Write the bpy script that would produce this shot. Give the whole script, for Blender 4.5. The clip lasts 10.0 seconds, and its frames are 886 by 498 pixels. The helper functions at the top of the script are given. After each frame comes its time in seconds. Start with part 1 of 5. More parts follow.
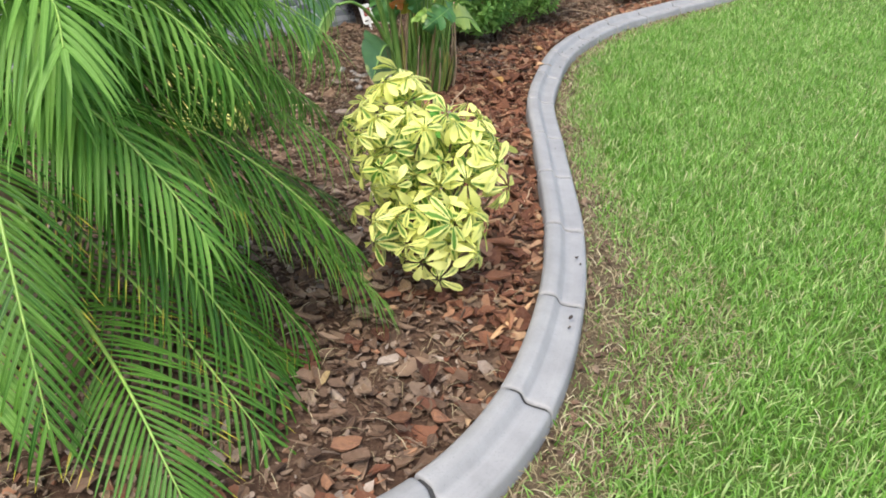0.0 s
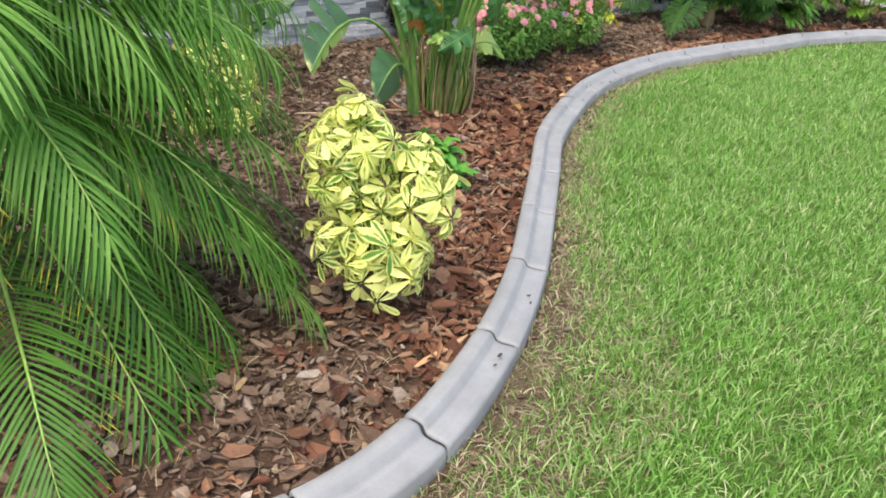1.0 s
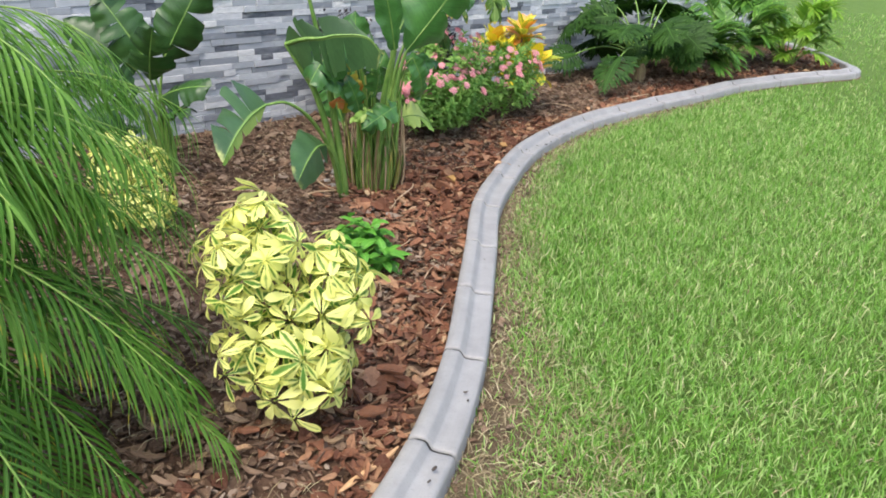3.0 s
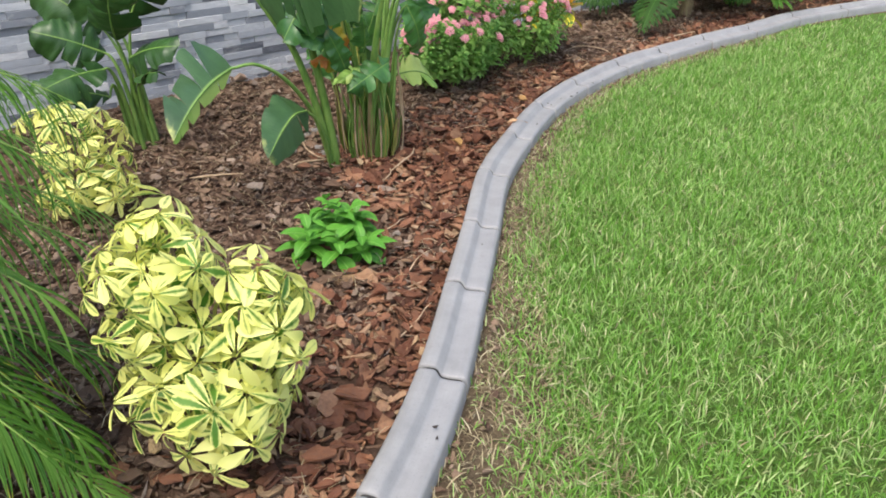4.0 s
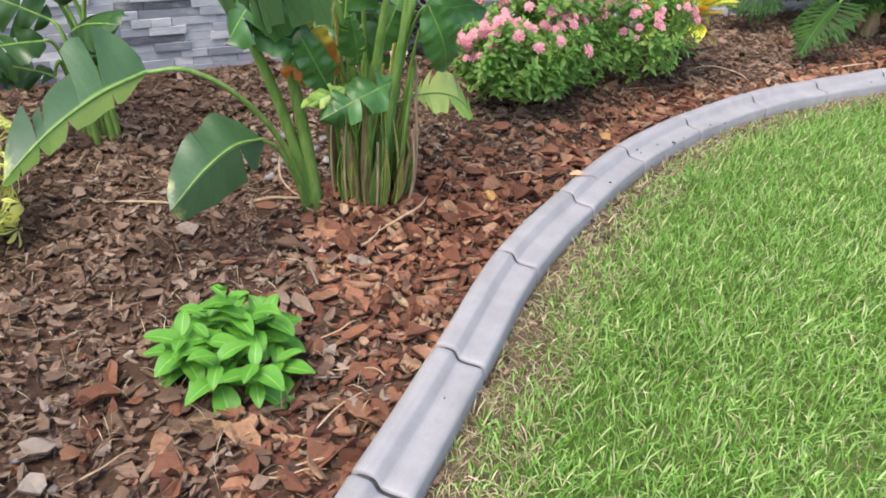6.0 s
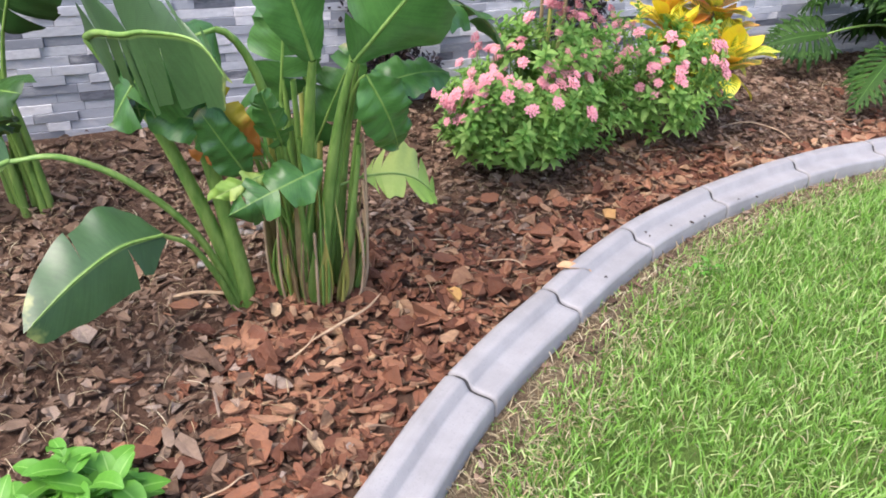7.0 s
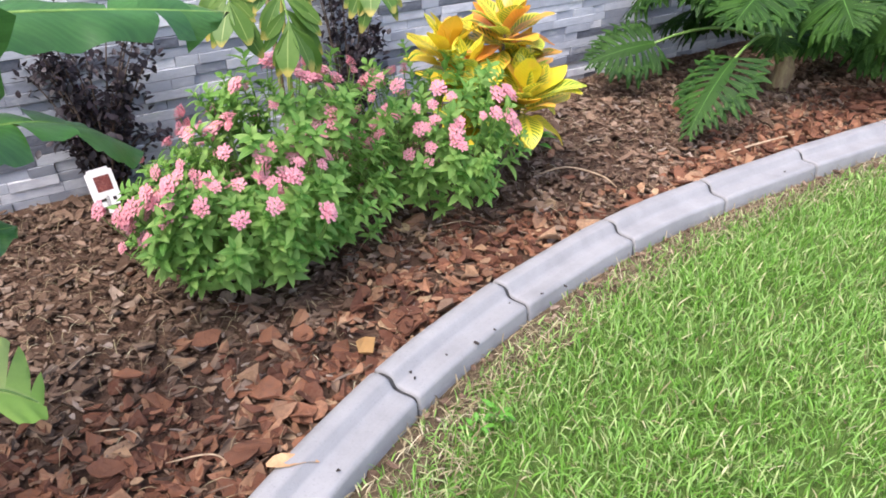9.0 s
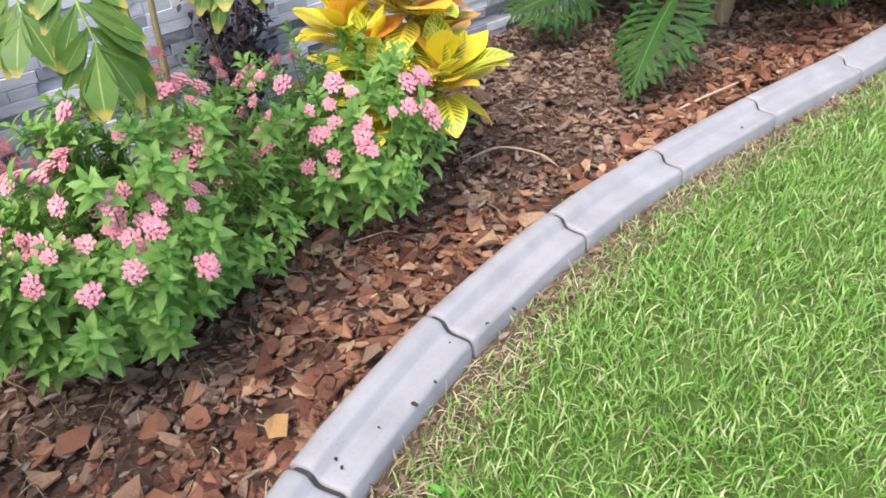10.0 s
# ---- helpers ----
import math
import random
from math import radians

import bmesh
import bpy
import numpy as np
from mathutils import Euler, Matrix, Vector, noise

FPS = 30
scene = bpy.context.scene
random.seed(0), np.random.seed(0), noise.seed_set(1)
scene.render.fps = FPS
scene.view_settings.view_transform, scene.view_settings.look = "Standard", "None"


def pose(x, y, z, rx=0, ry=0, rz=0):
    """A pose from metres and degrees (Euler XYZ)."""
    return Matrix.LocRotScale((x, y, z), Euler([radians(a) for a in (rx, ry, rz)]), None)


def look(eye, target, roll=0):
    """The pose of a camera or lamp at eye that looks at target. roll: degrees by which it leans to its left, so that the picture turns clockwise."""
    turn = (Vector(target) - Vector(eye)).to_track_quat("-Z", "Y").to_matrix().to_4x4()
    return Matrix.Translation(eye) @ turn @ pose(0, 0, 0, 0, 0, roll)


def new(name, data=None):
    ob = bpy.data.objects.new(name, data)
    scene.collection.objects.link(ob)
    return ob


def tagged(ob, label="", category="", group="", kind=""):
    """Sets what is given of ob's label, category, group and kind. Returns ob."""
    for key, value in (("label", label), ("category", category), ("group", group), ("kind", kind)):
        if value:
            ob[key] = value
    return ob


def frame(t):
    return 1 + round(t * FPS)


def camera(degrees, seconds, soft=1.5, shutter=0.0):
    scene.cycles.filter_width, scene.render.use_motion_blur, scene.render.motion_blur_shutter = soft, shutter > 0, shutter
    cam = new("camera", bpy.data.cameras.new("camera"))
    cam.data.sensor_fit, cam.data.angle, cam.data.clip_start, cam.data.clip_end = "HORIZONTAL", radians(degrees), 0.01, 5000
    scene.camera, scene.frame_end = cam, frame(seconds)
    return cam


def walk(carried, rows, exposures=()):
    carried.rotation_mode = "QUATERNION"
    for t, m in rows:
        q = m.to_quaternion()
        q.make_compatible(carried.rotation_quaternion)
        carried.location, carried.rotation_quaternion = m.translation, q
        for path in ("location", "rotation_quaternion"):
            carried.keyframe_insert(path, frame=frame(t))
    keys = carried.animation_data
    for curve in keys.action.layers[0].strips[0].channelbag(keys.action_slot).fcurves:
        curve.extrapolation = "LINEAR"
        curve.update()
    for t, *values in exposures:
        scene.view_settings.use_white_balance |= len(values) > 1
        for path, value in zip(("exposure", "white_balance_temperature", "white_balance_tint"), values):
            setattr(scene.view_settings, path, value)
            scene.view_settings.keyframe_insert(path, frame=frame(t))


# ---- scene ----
cam = camera(60.5, 10.0, 1.75)
METRES, EYE, TILT, LEAN, TURN = 5.119, 1.46, 0.6, 0.0, 0.0
ROWS = [
    (0.0, -0.0003, 0.0005, -0.0005, 1.27, -29.78, -2.29),
    (0.2, 0.0171, 0.0071, 0.0035, 3.18, -30.32, -2.69),
    (0.3, 0.0256, 0.0065, 0.0053, 4.47, -30.36, -3.81),
    (0.4, 0.0354, 0.0074, 0.009, 4.8, -28.53, -6.15),
    (0.5, 0.0439, 0.0067, 0.0102, 6.52, -29.96, -6.73),
    (0.7, 0.0599, 0.0061, 0.0123, 9.63, -32.48, -5.73),
    (0.8, 0.0669, 0.0069, 0.0137, 10.35, -31.87, -5.71),
    (0.9, 0.0692, 0.0069, 0.0153, 10.59, -31.27, -5.45),
    (1.0, 0.0783, 0.0066, 0.0176, 8.75, -29.47, -5.67),
    (1.2, 0.0848, 0.0059, 0.0184, 5.46, -27.06, -6.01),
    (1.3, 0.0863, 0.0056, 0.0195, 6.53, -27.0, -5.79),
    (1.5, 0.0891, 0.0039, 0.0222, 7.86, -25.89, -5.11),
    (1.7, 0.0902, 0.0029, 0.0234, 7.7, -25.21, -5.23),
    (1.8, 0.0919, 0.002, 0.0234, 7.3, -25.33, -5.27),
    (2.0, 0.0932, 0.0015, 0.0233, 5.91, -25.29, -4.48),
    (2.2, 0.0944, 0.0044, 0.0226, 6.93, -25.85, -3.54),
    (2.3, 0.0949, 0.0056, 0.0231, 6.64, -25.94, -3.27),
    (2.5, 0.0961, 0.0131, 0.0219, 4.74, -26.5, -3.88),
    (2.7, 0.0973, 0.027, 0.0223, 4.51, -25.48, -2.92),
    (2.8, 0.0974, 0.038, 0.0234, 4.7, -24.54, -2.97),
    (3.0, 0.0982, 0.058, 0.0222, 4.18, -24.75, -3.07),
    (3.2, 0.0987, 0.0804, 0.0214, 2.58, -26.0, -1.52),
    (4.3, 0.1502, 0.2045, 0.0151, 8.83, -29.87, -0.83),
    (4.5, 0.1503, 0.2341, 0.012, 9.09, -28.8, -0.9),
    (4.7, 0.1486, 0.2634, 0.0116, 9.45, -29.57, 1.11),
    (4.8, 0.1489, 0.2781, 0.0108, 7.86, -30.46, 0.43),
    (5.0, 0.1542, 0.3037, 0.0082, 11.45, -31.65, -0.91),
    (5.2, 0.165, 0.3308, 0.0069, 15.71, -29.52, -2.33),
    (5.3, 0.1687, 0.3414, 0.0067, 17.24, -29.79, -3.84),
    (5.5, 0.1791, 0.3647, 0.0041, 20.37, -33.34, -5.94),
    (5.7, 0.1845, 0.3858, 0.0018, 22.1, -34.85, -3.22),
    (5.8, 0.1874, 0.3979, 0.0019, 20.99, -34.15, -3.6),
    (6.0, 0.1895, 0.4227, -0.001, 20.19, -32.84, -3.75),
    (6.2, 0.1894, 0.4498, -0.0001, 19.32, -30.58, -4.69),
    (7.3, 0.2218, 0.5801, -0.0018, 25.96, -31.53, -1.53),
    (7.5, 0.2261, 0.5979, -0.0022, 24.32, -31.24, -0.26),
    (7.7, 0.228, 0.6219, -0.0047, 21.25, -30.79, -1.69),
    (7.8, 0.2277, 0.6361, -0.0046, 20.57, -30.07, -1.49),
    (8.0, 0.2269, 0.663, -0.004, 18.47, -29.78, -1.17),
    (8.2, 0.2296, 0.6842, -0.0031, 15.1, -29.75, -0.79),
    (8.3, 0.231, 0.6922, -0.001, 13.81, -30.43, -0.43),
    (8.5, 0.2362, 0.7124, -0.0001, 13.1, -32.44, -0.93),
    (8.7, 0.2464, 0.7356, -0.0016, 12.44, -31.24, -0.45),
    (8.8, 0.2505, 0.7474, -0.0022, 13.09, -31.57, -1.0),
    (9.0, 0.2589, 0.7679, -0.0033, 15.42, -31.77, -0.32),
    (9.2, 0.2581, 0.7872, -0.0065, 17.82, -34.15, 1.16),
    (9.3, 0.2573, 0.795, -0.0066, 17.8, -34.61, 0.94),
    (9.5, 0.2538, 0.8164, -0.0123, 17.16, -33.45, 2.55),
    (9.7, 0.2457, 0.8408, -0.0121, 12.48, -34.66, 2.21),
    (9.8, 0.2474, 0.8512, -0.0131, 10.89, -34.59, 3.15),
    (10.0, 0.2456, 0.8705, -0.0113, 8.09, -36.41, 2.36),
]
walk(cam, [(t, pose(0, 0, EYE, TILT, LEAN, TURN) @ pose(METRES * x, METRES * y, METRES * z, 90 + pitch, roll, yaw)) for t, x, y, z, yaw, pitch, roll in ROWS],
     exposures=((0.0, 1.24, 6550, 8), (2.5, 1.29, 6550, 9), (4.5, 1.14, 6550, 10), (6.0, 1.38, 6450, 15), (7.5, 1.57, 6350, 19), (10.0, 1.55, 6320, 16)))

# ---- world and light: a bright, thinly overcast day ----
world = bpy.data.worlds.new("sky")
scene.world = world
world.use_nodes = True
wn = world.node_tree.nodes
sky = wn.new("ShaderNodeTexSky")
sky.sky_type, sky.sun_disc = "NISHITA", False
sky.sun_elevation, sky.sun_rotation = radians(62), radians(200)
sky.air_density, sky.dust_density, sky.ozone_density = 1.0, 4.0, 1.0
wn["Background"].inputs["Strength"].default_value = 0.15
world.node_tree.links.new(sky.outputs[0], wn["Background"].inputs["Color"])

sun = new("sun", bpy.data.lights.new("sun", "SUN"))
sun.data.energy, sun.data.angle, sun.data.color = 1.1, radians(35), (1.0, 0.96, 0.9)
sun.matrix_world = look((-2, -4, 9), (0, 0, 0))


# ---- materials ----
def mat_base(name, rough=0.6, spec=0.4):
    m = bpy.data.materials.new(name)
    m.use_nodes = True
    nt = m.node_tree
    b = nt.nodes["Principled BSDF"]
    b.inputs["Roughness"].default_value = rough
    b.inputs["Specular IOR Level"].default_value = spec
    return m, nt, b


def put(nt, socket, value):
    if hasattr(value, "is_linked"):
        nt.links.new(value, socket)
    elif isinstance(value, (tuple, list)):
        socket.default_value = (*value, 1.0) if len(value) == 3 and len(socket.default_value) == 4 else value
    else:
        socket.default_value = value


def calc(nt, op, a, b=0.0, clamp=False):
    n = nt.nodes.new("ShaderNodeMath")
    n.operation, n.use_clamp = op, clamp
    put(nt, n.inputs[0], a)
    put(nt, n.inputs[1], b)
    return n.outputs[0]


def mix(nt, fac, a, b, blend="MIX"):
    n = nt.nodes.new("ShaderNodeMix")
    n.data_type, n.blend_type = "RGBA", blend
    put(nt, n.inputs[0], fac)
    put(nt, n.inputs[6], a)
    put(nt, n.inputs[7], b)
    return n.outputs[2]


def ramp(nt, fac, stops, step=False):
    n = nt.nodes.new("ShaderNodeValToRGB")
    r = n.color_ramp
    r.interpolation = "CONSTANT" if step else "LINEAR"
    while len(r.elements) < len(stops):
        r.elements.new(0.5)
    for e, (p, c) in zip(r.elements, stops):
        e.position = p
        e.color = (c, c, c, 1) if isinstance(c, (int, float)) else (*c, 1)
    put(nt, n.inputs[0], fac)
    return n.outputs[0]


def coords(nt, which="Object", stretch=None):
    s = nt.nodes.new("ShaderNodeTexCoord").outputs[which]
    if stretch:
        mp = nt.nodes.new("ShaderNodeMapping")
        mp.inputs["Scale"].default_value = stretch
        nt.links.new(s, mp.inputs[0])
        s = mp.outputs[0]
    return s


def world_pos(nt, stretch=None):
    s = nt.nodes.new("ShaderNodeNewGeometry").outputs["Position"]
    if stretch:
        mp = nt.nodes.new("ShaderNodeMapping")
        mp.inputs["Scale"].default_value = stretch
        nt.links.new(s, mp.inputs[0])
        s = mp.outputs[0]
    return s


def grain(nt, vec, scale, detail=4.0, rough=0.6):
    n = nt.nodes.new("ShaderNodeTexNoise")
    n.inputs["Scale"].default_value, n.inputs["Detail"].default_value, n.inputs["Roughness"].default_value = scale, detail, rough
    nt.links.new(vec, n.inputs["Vector"])
    return n.outputs["Fac"]


def bump(nt, b, height, strength=0.3, dist=0.01):
    n = nt.nodes.new("ShaderNodeBump")
    n.inputs["Strength"].default_value, n.inputs["Distance"].default_value = strength, dist
    nt.links.new(height, n.inputs["Height"])
    nt.links.new(n.outputs[0], b.inputs["Normal"])


def island(nt):
    return nt.nodes.new("ShaderNodeNewGeometry").outputs["Random Per Island"]


def object_random(nt):
    return nt.nodes.new("ShaderNodeObjectInfo").outputs["Random"]


def uv_axes(nt):
    sep = nt.nodes.new("ShaderNodeSeparateXYZ")
    nt.links.new(nt.nodes.new("ShaderNodeTexCoord").outputs["UV"], sep.inputs[0])
    return sep.outputs[0], sep.outputs[1]


def translucent(m, nt, b, colour, amount):
    """Thin leaves let part of the light through."""
    t = nt.nodes.new("ShaderNodeBsdfTranslucent")
    put(nt, t.inputs["Color"], colour)
    mx = nt.nodes.new("ShaderNodeMixShader")
    mx.inputs[0].default_value = amount
    nt.links.new(b.outputs[0], mx.inputs[1])
    nt.links.new(t.outputs[0], mx.inputs[2])
    nt.links.new(mx.outputs[0], nt.nodes["Material Output"].inputs["Surface"])


def leaf_material(name, dark, light, rib=None, rib_width=0.06, rough=0.45, through_light=0.25, tip=None, tip_from=0.85, spec=0.35, patch=6.0, veins=0.0):
    m, nt, b = mat_base(name, rough, spec)
    u, v = uv_axes(nt)
    var = calc(nt, "ADD", calc(nt, "MULTIPLY", island(nt), 0.6), calc(nt, "MULTIPLY", grain(nt, world_pos(nt), patch, 3), 0.4))
    col = mix(nt, ramp(nt, var, [(0.2, 0.0), (0.8, 1.0)]), dark, light)
    fine = grain(nt, world_pos(nt), 90, 2)
    col = mix(nt, calc(nt, "MULTIPLY", fine, 0.35), col, tuple(0.6 * c for c in dark))
    off = calc(nt, "ABSOLUTE", calc(nt, "SUBTRACT", u, 0.5))
    if veins:
        lines = nt.nodes.new("ShaderNodeCombineXYZ")
        nt.links.new(calc(nt, "MULTIPLY", u, 2.5), lines.inputs[0])
        nt.links.new(calc(nt, "MULTIPLY", calc(nt, "SUBTRACT", v, calc(nt, "MULTIPLY", off, 0.25)), 46.0), lines.inputs[1])
        stripe = ramp(nt, grain(nt, lines.outputs[0], 1.0, 3, 0.65), [(0.35, 0.0), (0.65, 1.0)])
        col = mix(nt, calc(nt, "MULTIPLY", stripe, veins), col, tuple(0.55 * c for c in dark))
        blotch = ramp(nt, grain(nt, world_pos(nt), 5, 5, 0.7), [(0.5, 0.0), (0.75, 1.0)])
        col = mix(nt, calc(nt, "MULTIPLY", blotch, veins * 0.7), col, tuple(min(1.0, 1.5 * c) for c in light))
    if rib:
        col = mix(nt, calc(nt, "SUBTRACT", 1.0, calc(nt, "DIVIDE", off, rib_width, True), True), col, rib)
    if tip:
        k = calc(nt, "ADD", v, calc(nt, "MULTIPLY", calc(nt, "SUBTRACT", grain(nt, world_pos(nt), 14, 3), 0.5), 0.5))
        col = mix(nt, ramp(nt, calc(nt, "SUBTRACT", k, 0.2), [(tip_from - 0.2, 0.0), (tip_from - 0.08, 1.0)]), col, tip)
    nt.links.new(col, b.inputs["Base Color"])
    translucent(m, nt, b, col, through_light)
    wave = nt.nodes.new("ShaderNodeTexWave")
    wave.inputs["Scale"].default_value = 14
    nt.links.new(nt.nodes.new("ShaderNodeTexCoord").outputs["UV"], wave.inputs["Vector"])
    wave.inputs["Distortion"].default_value = 1.2
    wave.inputs["Detail"].default_value = 3
    bump(nt, b, calc(nt, "ADD", calc(nt, "MULTIPLY", wave.outputs["Fac"], 0.45), fine), 0.15, 0.003)
    return m


def schefflera_material(name, bias):
    m, nt, b = mat_base(name, 0.4, 0.4)
    u, v = uv_axes(nt)
    off = calc(nt, "ABSOLUTE", calc(nt, "SUBTRACT", u, 0.5))
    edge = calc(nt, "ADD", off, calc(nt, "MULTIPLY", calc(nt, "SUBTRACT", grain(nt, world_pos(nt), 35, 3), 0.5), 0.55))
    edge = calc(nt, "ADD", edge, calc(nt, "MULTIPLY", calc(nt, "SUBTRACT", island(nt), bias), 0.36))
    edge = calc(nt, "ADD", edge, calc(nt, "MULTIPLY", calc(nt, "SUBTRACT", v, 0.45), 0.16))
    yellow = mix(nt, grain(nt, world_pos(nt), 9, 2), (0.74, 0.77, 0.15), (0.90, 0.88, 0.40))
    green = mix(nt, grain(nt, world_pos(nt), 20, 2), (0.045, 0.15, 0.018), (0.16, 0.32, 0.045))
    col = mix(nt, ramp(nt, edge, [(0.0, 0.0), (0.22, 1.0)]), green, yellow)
    nt.links.new(col, b.inputs["Base Color"])
    translucent(m, nt, b, col, 0.38)
    bump(nt, b, grain(nt, world_pos(nt), 60, 2), 0.15, 0.004)
    return m


def croton_material(name, stops):
    m, nt, b = mat_base(name, 0.35, 0.5)
    u, v = uv_axes(nt)
    off = calc(nt, "ABSOLUTE", calc(nt, "SUBTRACT", u, 0.5))
    veins = calc(nt, "SINE", calc(nt, "SUBTRACT", calc(nt, "MULTIPLY", v, 62.0), calc(nt, "MULTIPLY", off, 34.0)))
    r = object_random(nt)
    body = ramp(nt, r, stops, True)
    body = mix(nt, ramp(nt, grain(nt, world_pos(nt), 11, 3), [(0.5, 0.0), (0.75, 0.5)]), body, (0.82, 0.42, 0.09))
    green = (0.13, 0.27, 0.02)
    amount = calc(nt, "MULTIPLY", ramp(nt, veins, [(0.35, 1.0), (0.6, 0.0)]), ramp(nt, r, [(0.0, 0.05), (0.36, 0.1), (0.5, 0.7), (1.0, 0.95)]))
    amount = calc(nt, "MULTIPLY", amount, ramp(nt, off, [(0.04, 0.0), (0.09, 1.0), (0.33, 1.0), (0.46, 0.2)]))
    col = mix(nt, amount, body, green)
    nt.links.new(col, b.inputs["Base Color"])
    translucent(m, nt, b, col, 0.25)
    bump(nt, b, veins, 0.15, 0.002)
    return m


def stem_material(name, a, c, rough=0.55):
    m, nt, b = mat_base(name, rough)
    g = grain(nt, world_pos(nt, (1, 1, 0.25)), 40, 4)
    col = mix(nt, ramp(nt, g, [(0.35, 0.0), (0.65, 1.0)]), a, c)
    col = mix(nt, calc(nt, "MULTIPLY", island(nt), 0.35), col, tuple(0.6 * x for x in a))
    nt.links.new(col, b.inputs["Base Color"])
    bump(nt, b, g, 0.3, 0.004)
    return m


def bark_material(name, stops, wear, source=island):
    m, nt, b = mat_base(name, 0.85, 0.2)
    col = ramp(nt, source(nt), stops)
    g = grain(nt, world_pos(nt), 70, 5, 0.7)
    col = mix(nt, ramp(nt, g, [(0.4, 0.0), (0.75, 0.7)]), col, wear)
    col = mix(nt, ramp(nt, grain(nt, world_pos(nt), 5, 3), [(0.35, 0.5), (0.65, 0.0)]), col, tuple(0.35 * c for c in stops[0][1]))
    nt.links.new(col, b.inputs["Base Color"])
    bump(nt, b, g, 1.0, 0.008)
    return m


def soil_material(name, a, c, d):
    m, nt, b = mat_base(name, 0.95, 0.15)
    p = world_pos(nt)
    col = mix(nt, ramp(nt, grain(nt, p, 6, 5), [(0.35, 0.0), (0.65, 1.0)]), a, c)
    g = grain(nt, p, 80, 6, 0.75)
    col = mix(nt, ramp(nt, g, [(0.45, 0.0), (0.7, 1.0)]), col, d)
    nt.links.new(col, b.inputs["Base Color"])
    bump(nt, b, g, 0.9, 0.02)
    return m


def concrete_material():
    m, nt, b = mat_base("troweled_concrete", 0.5, 0.4)
    p = world_pos(nt)
    col = mix(nt, ramp(nt, grain(nt, p, 7, 5), [(0.3, 0.0), (0.7, 1.0)]), (0.208, 0.207, 0.206), (0.287, 0.287, 0.286))
    u, v = uv_axes(nt)
    along = nt.nodes.new("ShaderNodeCombineXYZ")
    nt.links.new(calc(nt, "MULTIPLY", u, 26.0), along.inputs[0])
    nt.links.new(calc(nt, "MULTIPLY", v, 0.7), along.inputs[1])
    streak = grain(nt, along.outputs[0], 1.0, 4, 0.6)
    col = mix(nt, ramp(nt, streak, [(0.45, 0.0), (0.75, 0.22)]), col, (0.36, 0.36, 0.365))
    speck = grain(nt, p, 160, 3)
    col = mix(nt, ramp(nt, speck, [(0.3, 0.45), (0.42, 0.0)]), col, (0.16, 0.16, 0.17))
    col = mix(nt, ramp(nt, grain(nt, p, 19, 4, 0.7), [(0.62, 0.0), (0.75, 0.45)]), col, (0.20, 0.19, 0.19))
    nt.links.new(col, b.inputs["Base Color"])
    nt.links.new(ramp(nt, streak, [(0.3, 0.42), (0.7, 0.6)]), b.inputs["Roughness"])
    bump(nt, b, speck, 0.15, 0.003)
    return m


def stone_material(name, source):
    m, nt, b = mat_base(name, 0.55, 0.4)
    r = source(nt)
    col = ramp(nt, r, [(0.0, (0.10, 0.11, 0.13)), (0.10, (0.26, 0.28, 0.31)), (0.24, (0.42, 0.445, 0.48)), (0.48, (0.55, 0.575, 0.60)), (0.76, (0.69, 0.70, 0.715)), (0.92, (0.83, 0.83, 0.82))], True)
    g = grain(nt, world_pos(nt, (1, 1, 3.5)), 14, 6, 0.7)
    col = mix(nt, ramp(nt, g, [(0.38, 0.4), (0.62, 0.0)]), col, (0.30, 0.32, 0.36))
    col = mix(nt, ramp(nt, grain(nt, world_pos(nt, (1, 1, 3)), 7, 5, 0.65), [(0.55, 0.0), (0.75, 0.5)]), col, (0.66, 0.66, 0.65))
    nt.links.new(col, b.inputs["Base Color"])
    bump(nt, b, grain(nt, world_pos(nt, (1, 1, 2)), 50, 5, 0.7), 0.5, 0.006)
    return m


def grass_material(name, stops, dry, through_light=0.3):
    m, nt, b = mat_base(name, 0.48, 0.35)
    u, v = uv_axes(nt)
    col = ramp(nt, island(nt), stops)
    patch = grain(nt, world_pos(nt), 2.2, 4)
    col = mix(nt, ramp(nt, patch, [(0.4, 0.0), (0.7, 0.3)]), col, stops[0][1])
    col = mix(nt, ramp(nt, v, [(0.0, 0.7), (0.35, 0.0)]), col, dry)
    nt.links.new(col, b.inputs["Base Color"])
    translucent(m, nt, b, col, through_light)
    return m


M_SCHEFF = schefflera_material("variegated_leaf", 0.3)
# greener, darker copy that puts the shade between whorls into the leaf colour
M_SCHEFF_SHADED = schefflera_material("shaded_variegated_leaf", 0.8)
M_CROTON = croton_material("croton_leaf", [(0.0, (0.84, 0.50, 0.05)), (0.12, (0.88, 0.70, 0.04)), (0.5, (0.90, 0.80, 0.07)), (0.85, (0.62, 0.66, 0.08))])
M_CROTON_ORANGE = croton_material("orange_croton_leaf", [(0.0, (0.78, 0.30, 0.05)), (0.3, (0.90, 0.44, 0.10)), (0.7, (0.90, 0.66, 0.06))])
M_CONCRETE = concrete_material()
M_JOINT = soil_material("joint_shadowed_concrete", (0.06, 0.06, 0.06), (0.09, 0.09, 0.09), (0.045, 0.045, 0.045))
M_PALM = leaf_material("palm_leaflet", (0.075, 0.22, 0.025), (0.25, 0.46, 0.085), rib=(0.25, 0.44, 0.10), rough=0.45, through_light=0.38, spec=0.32)
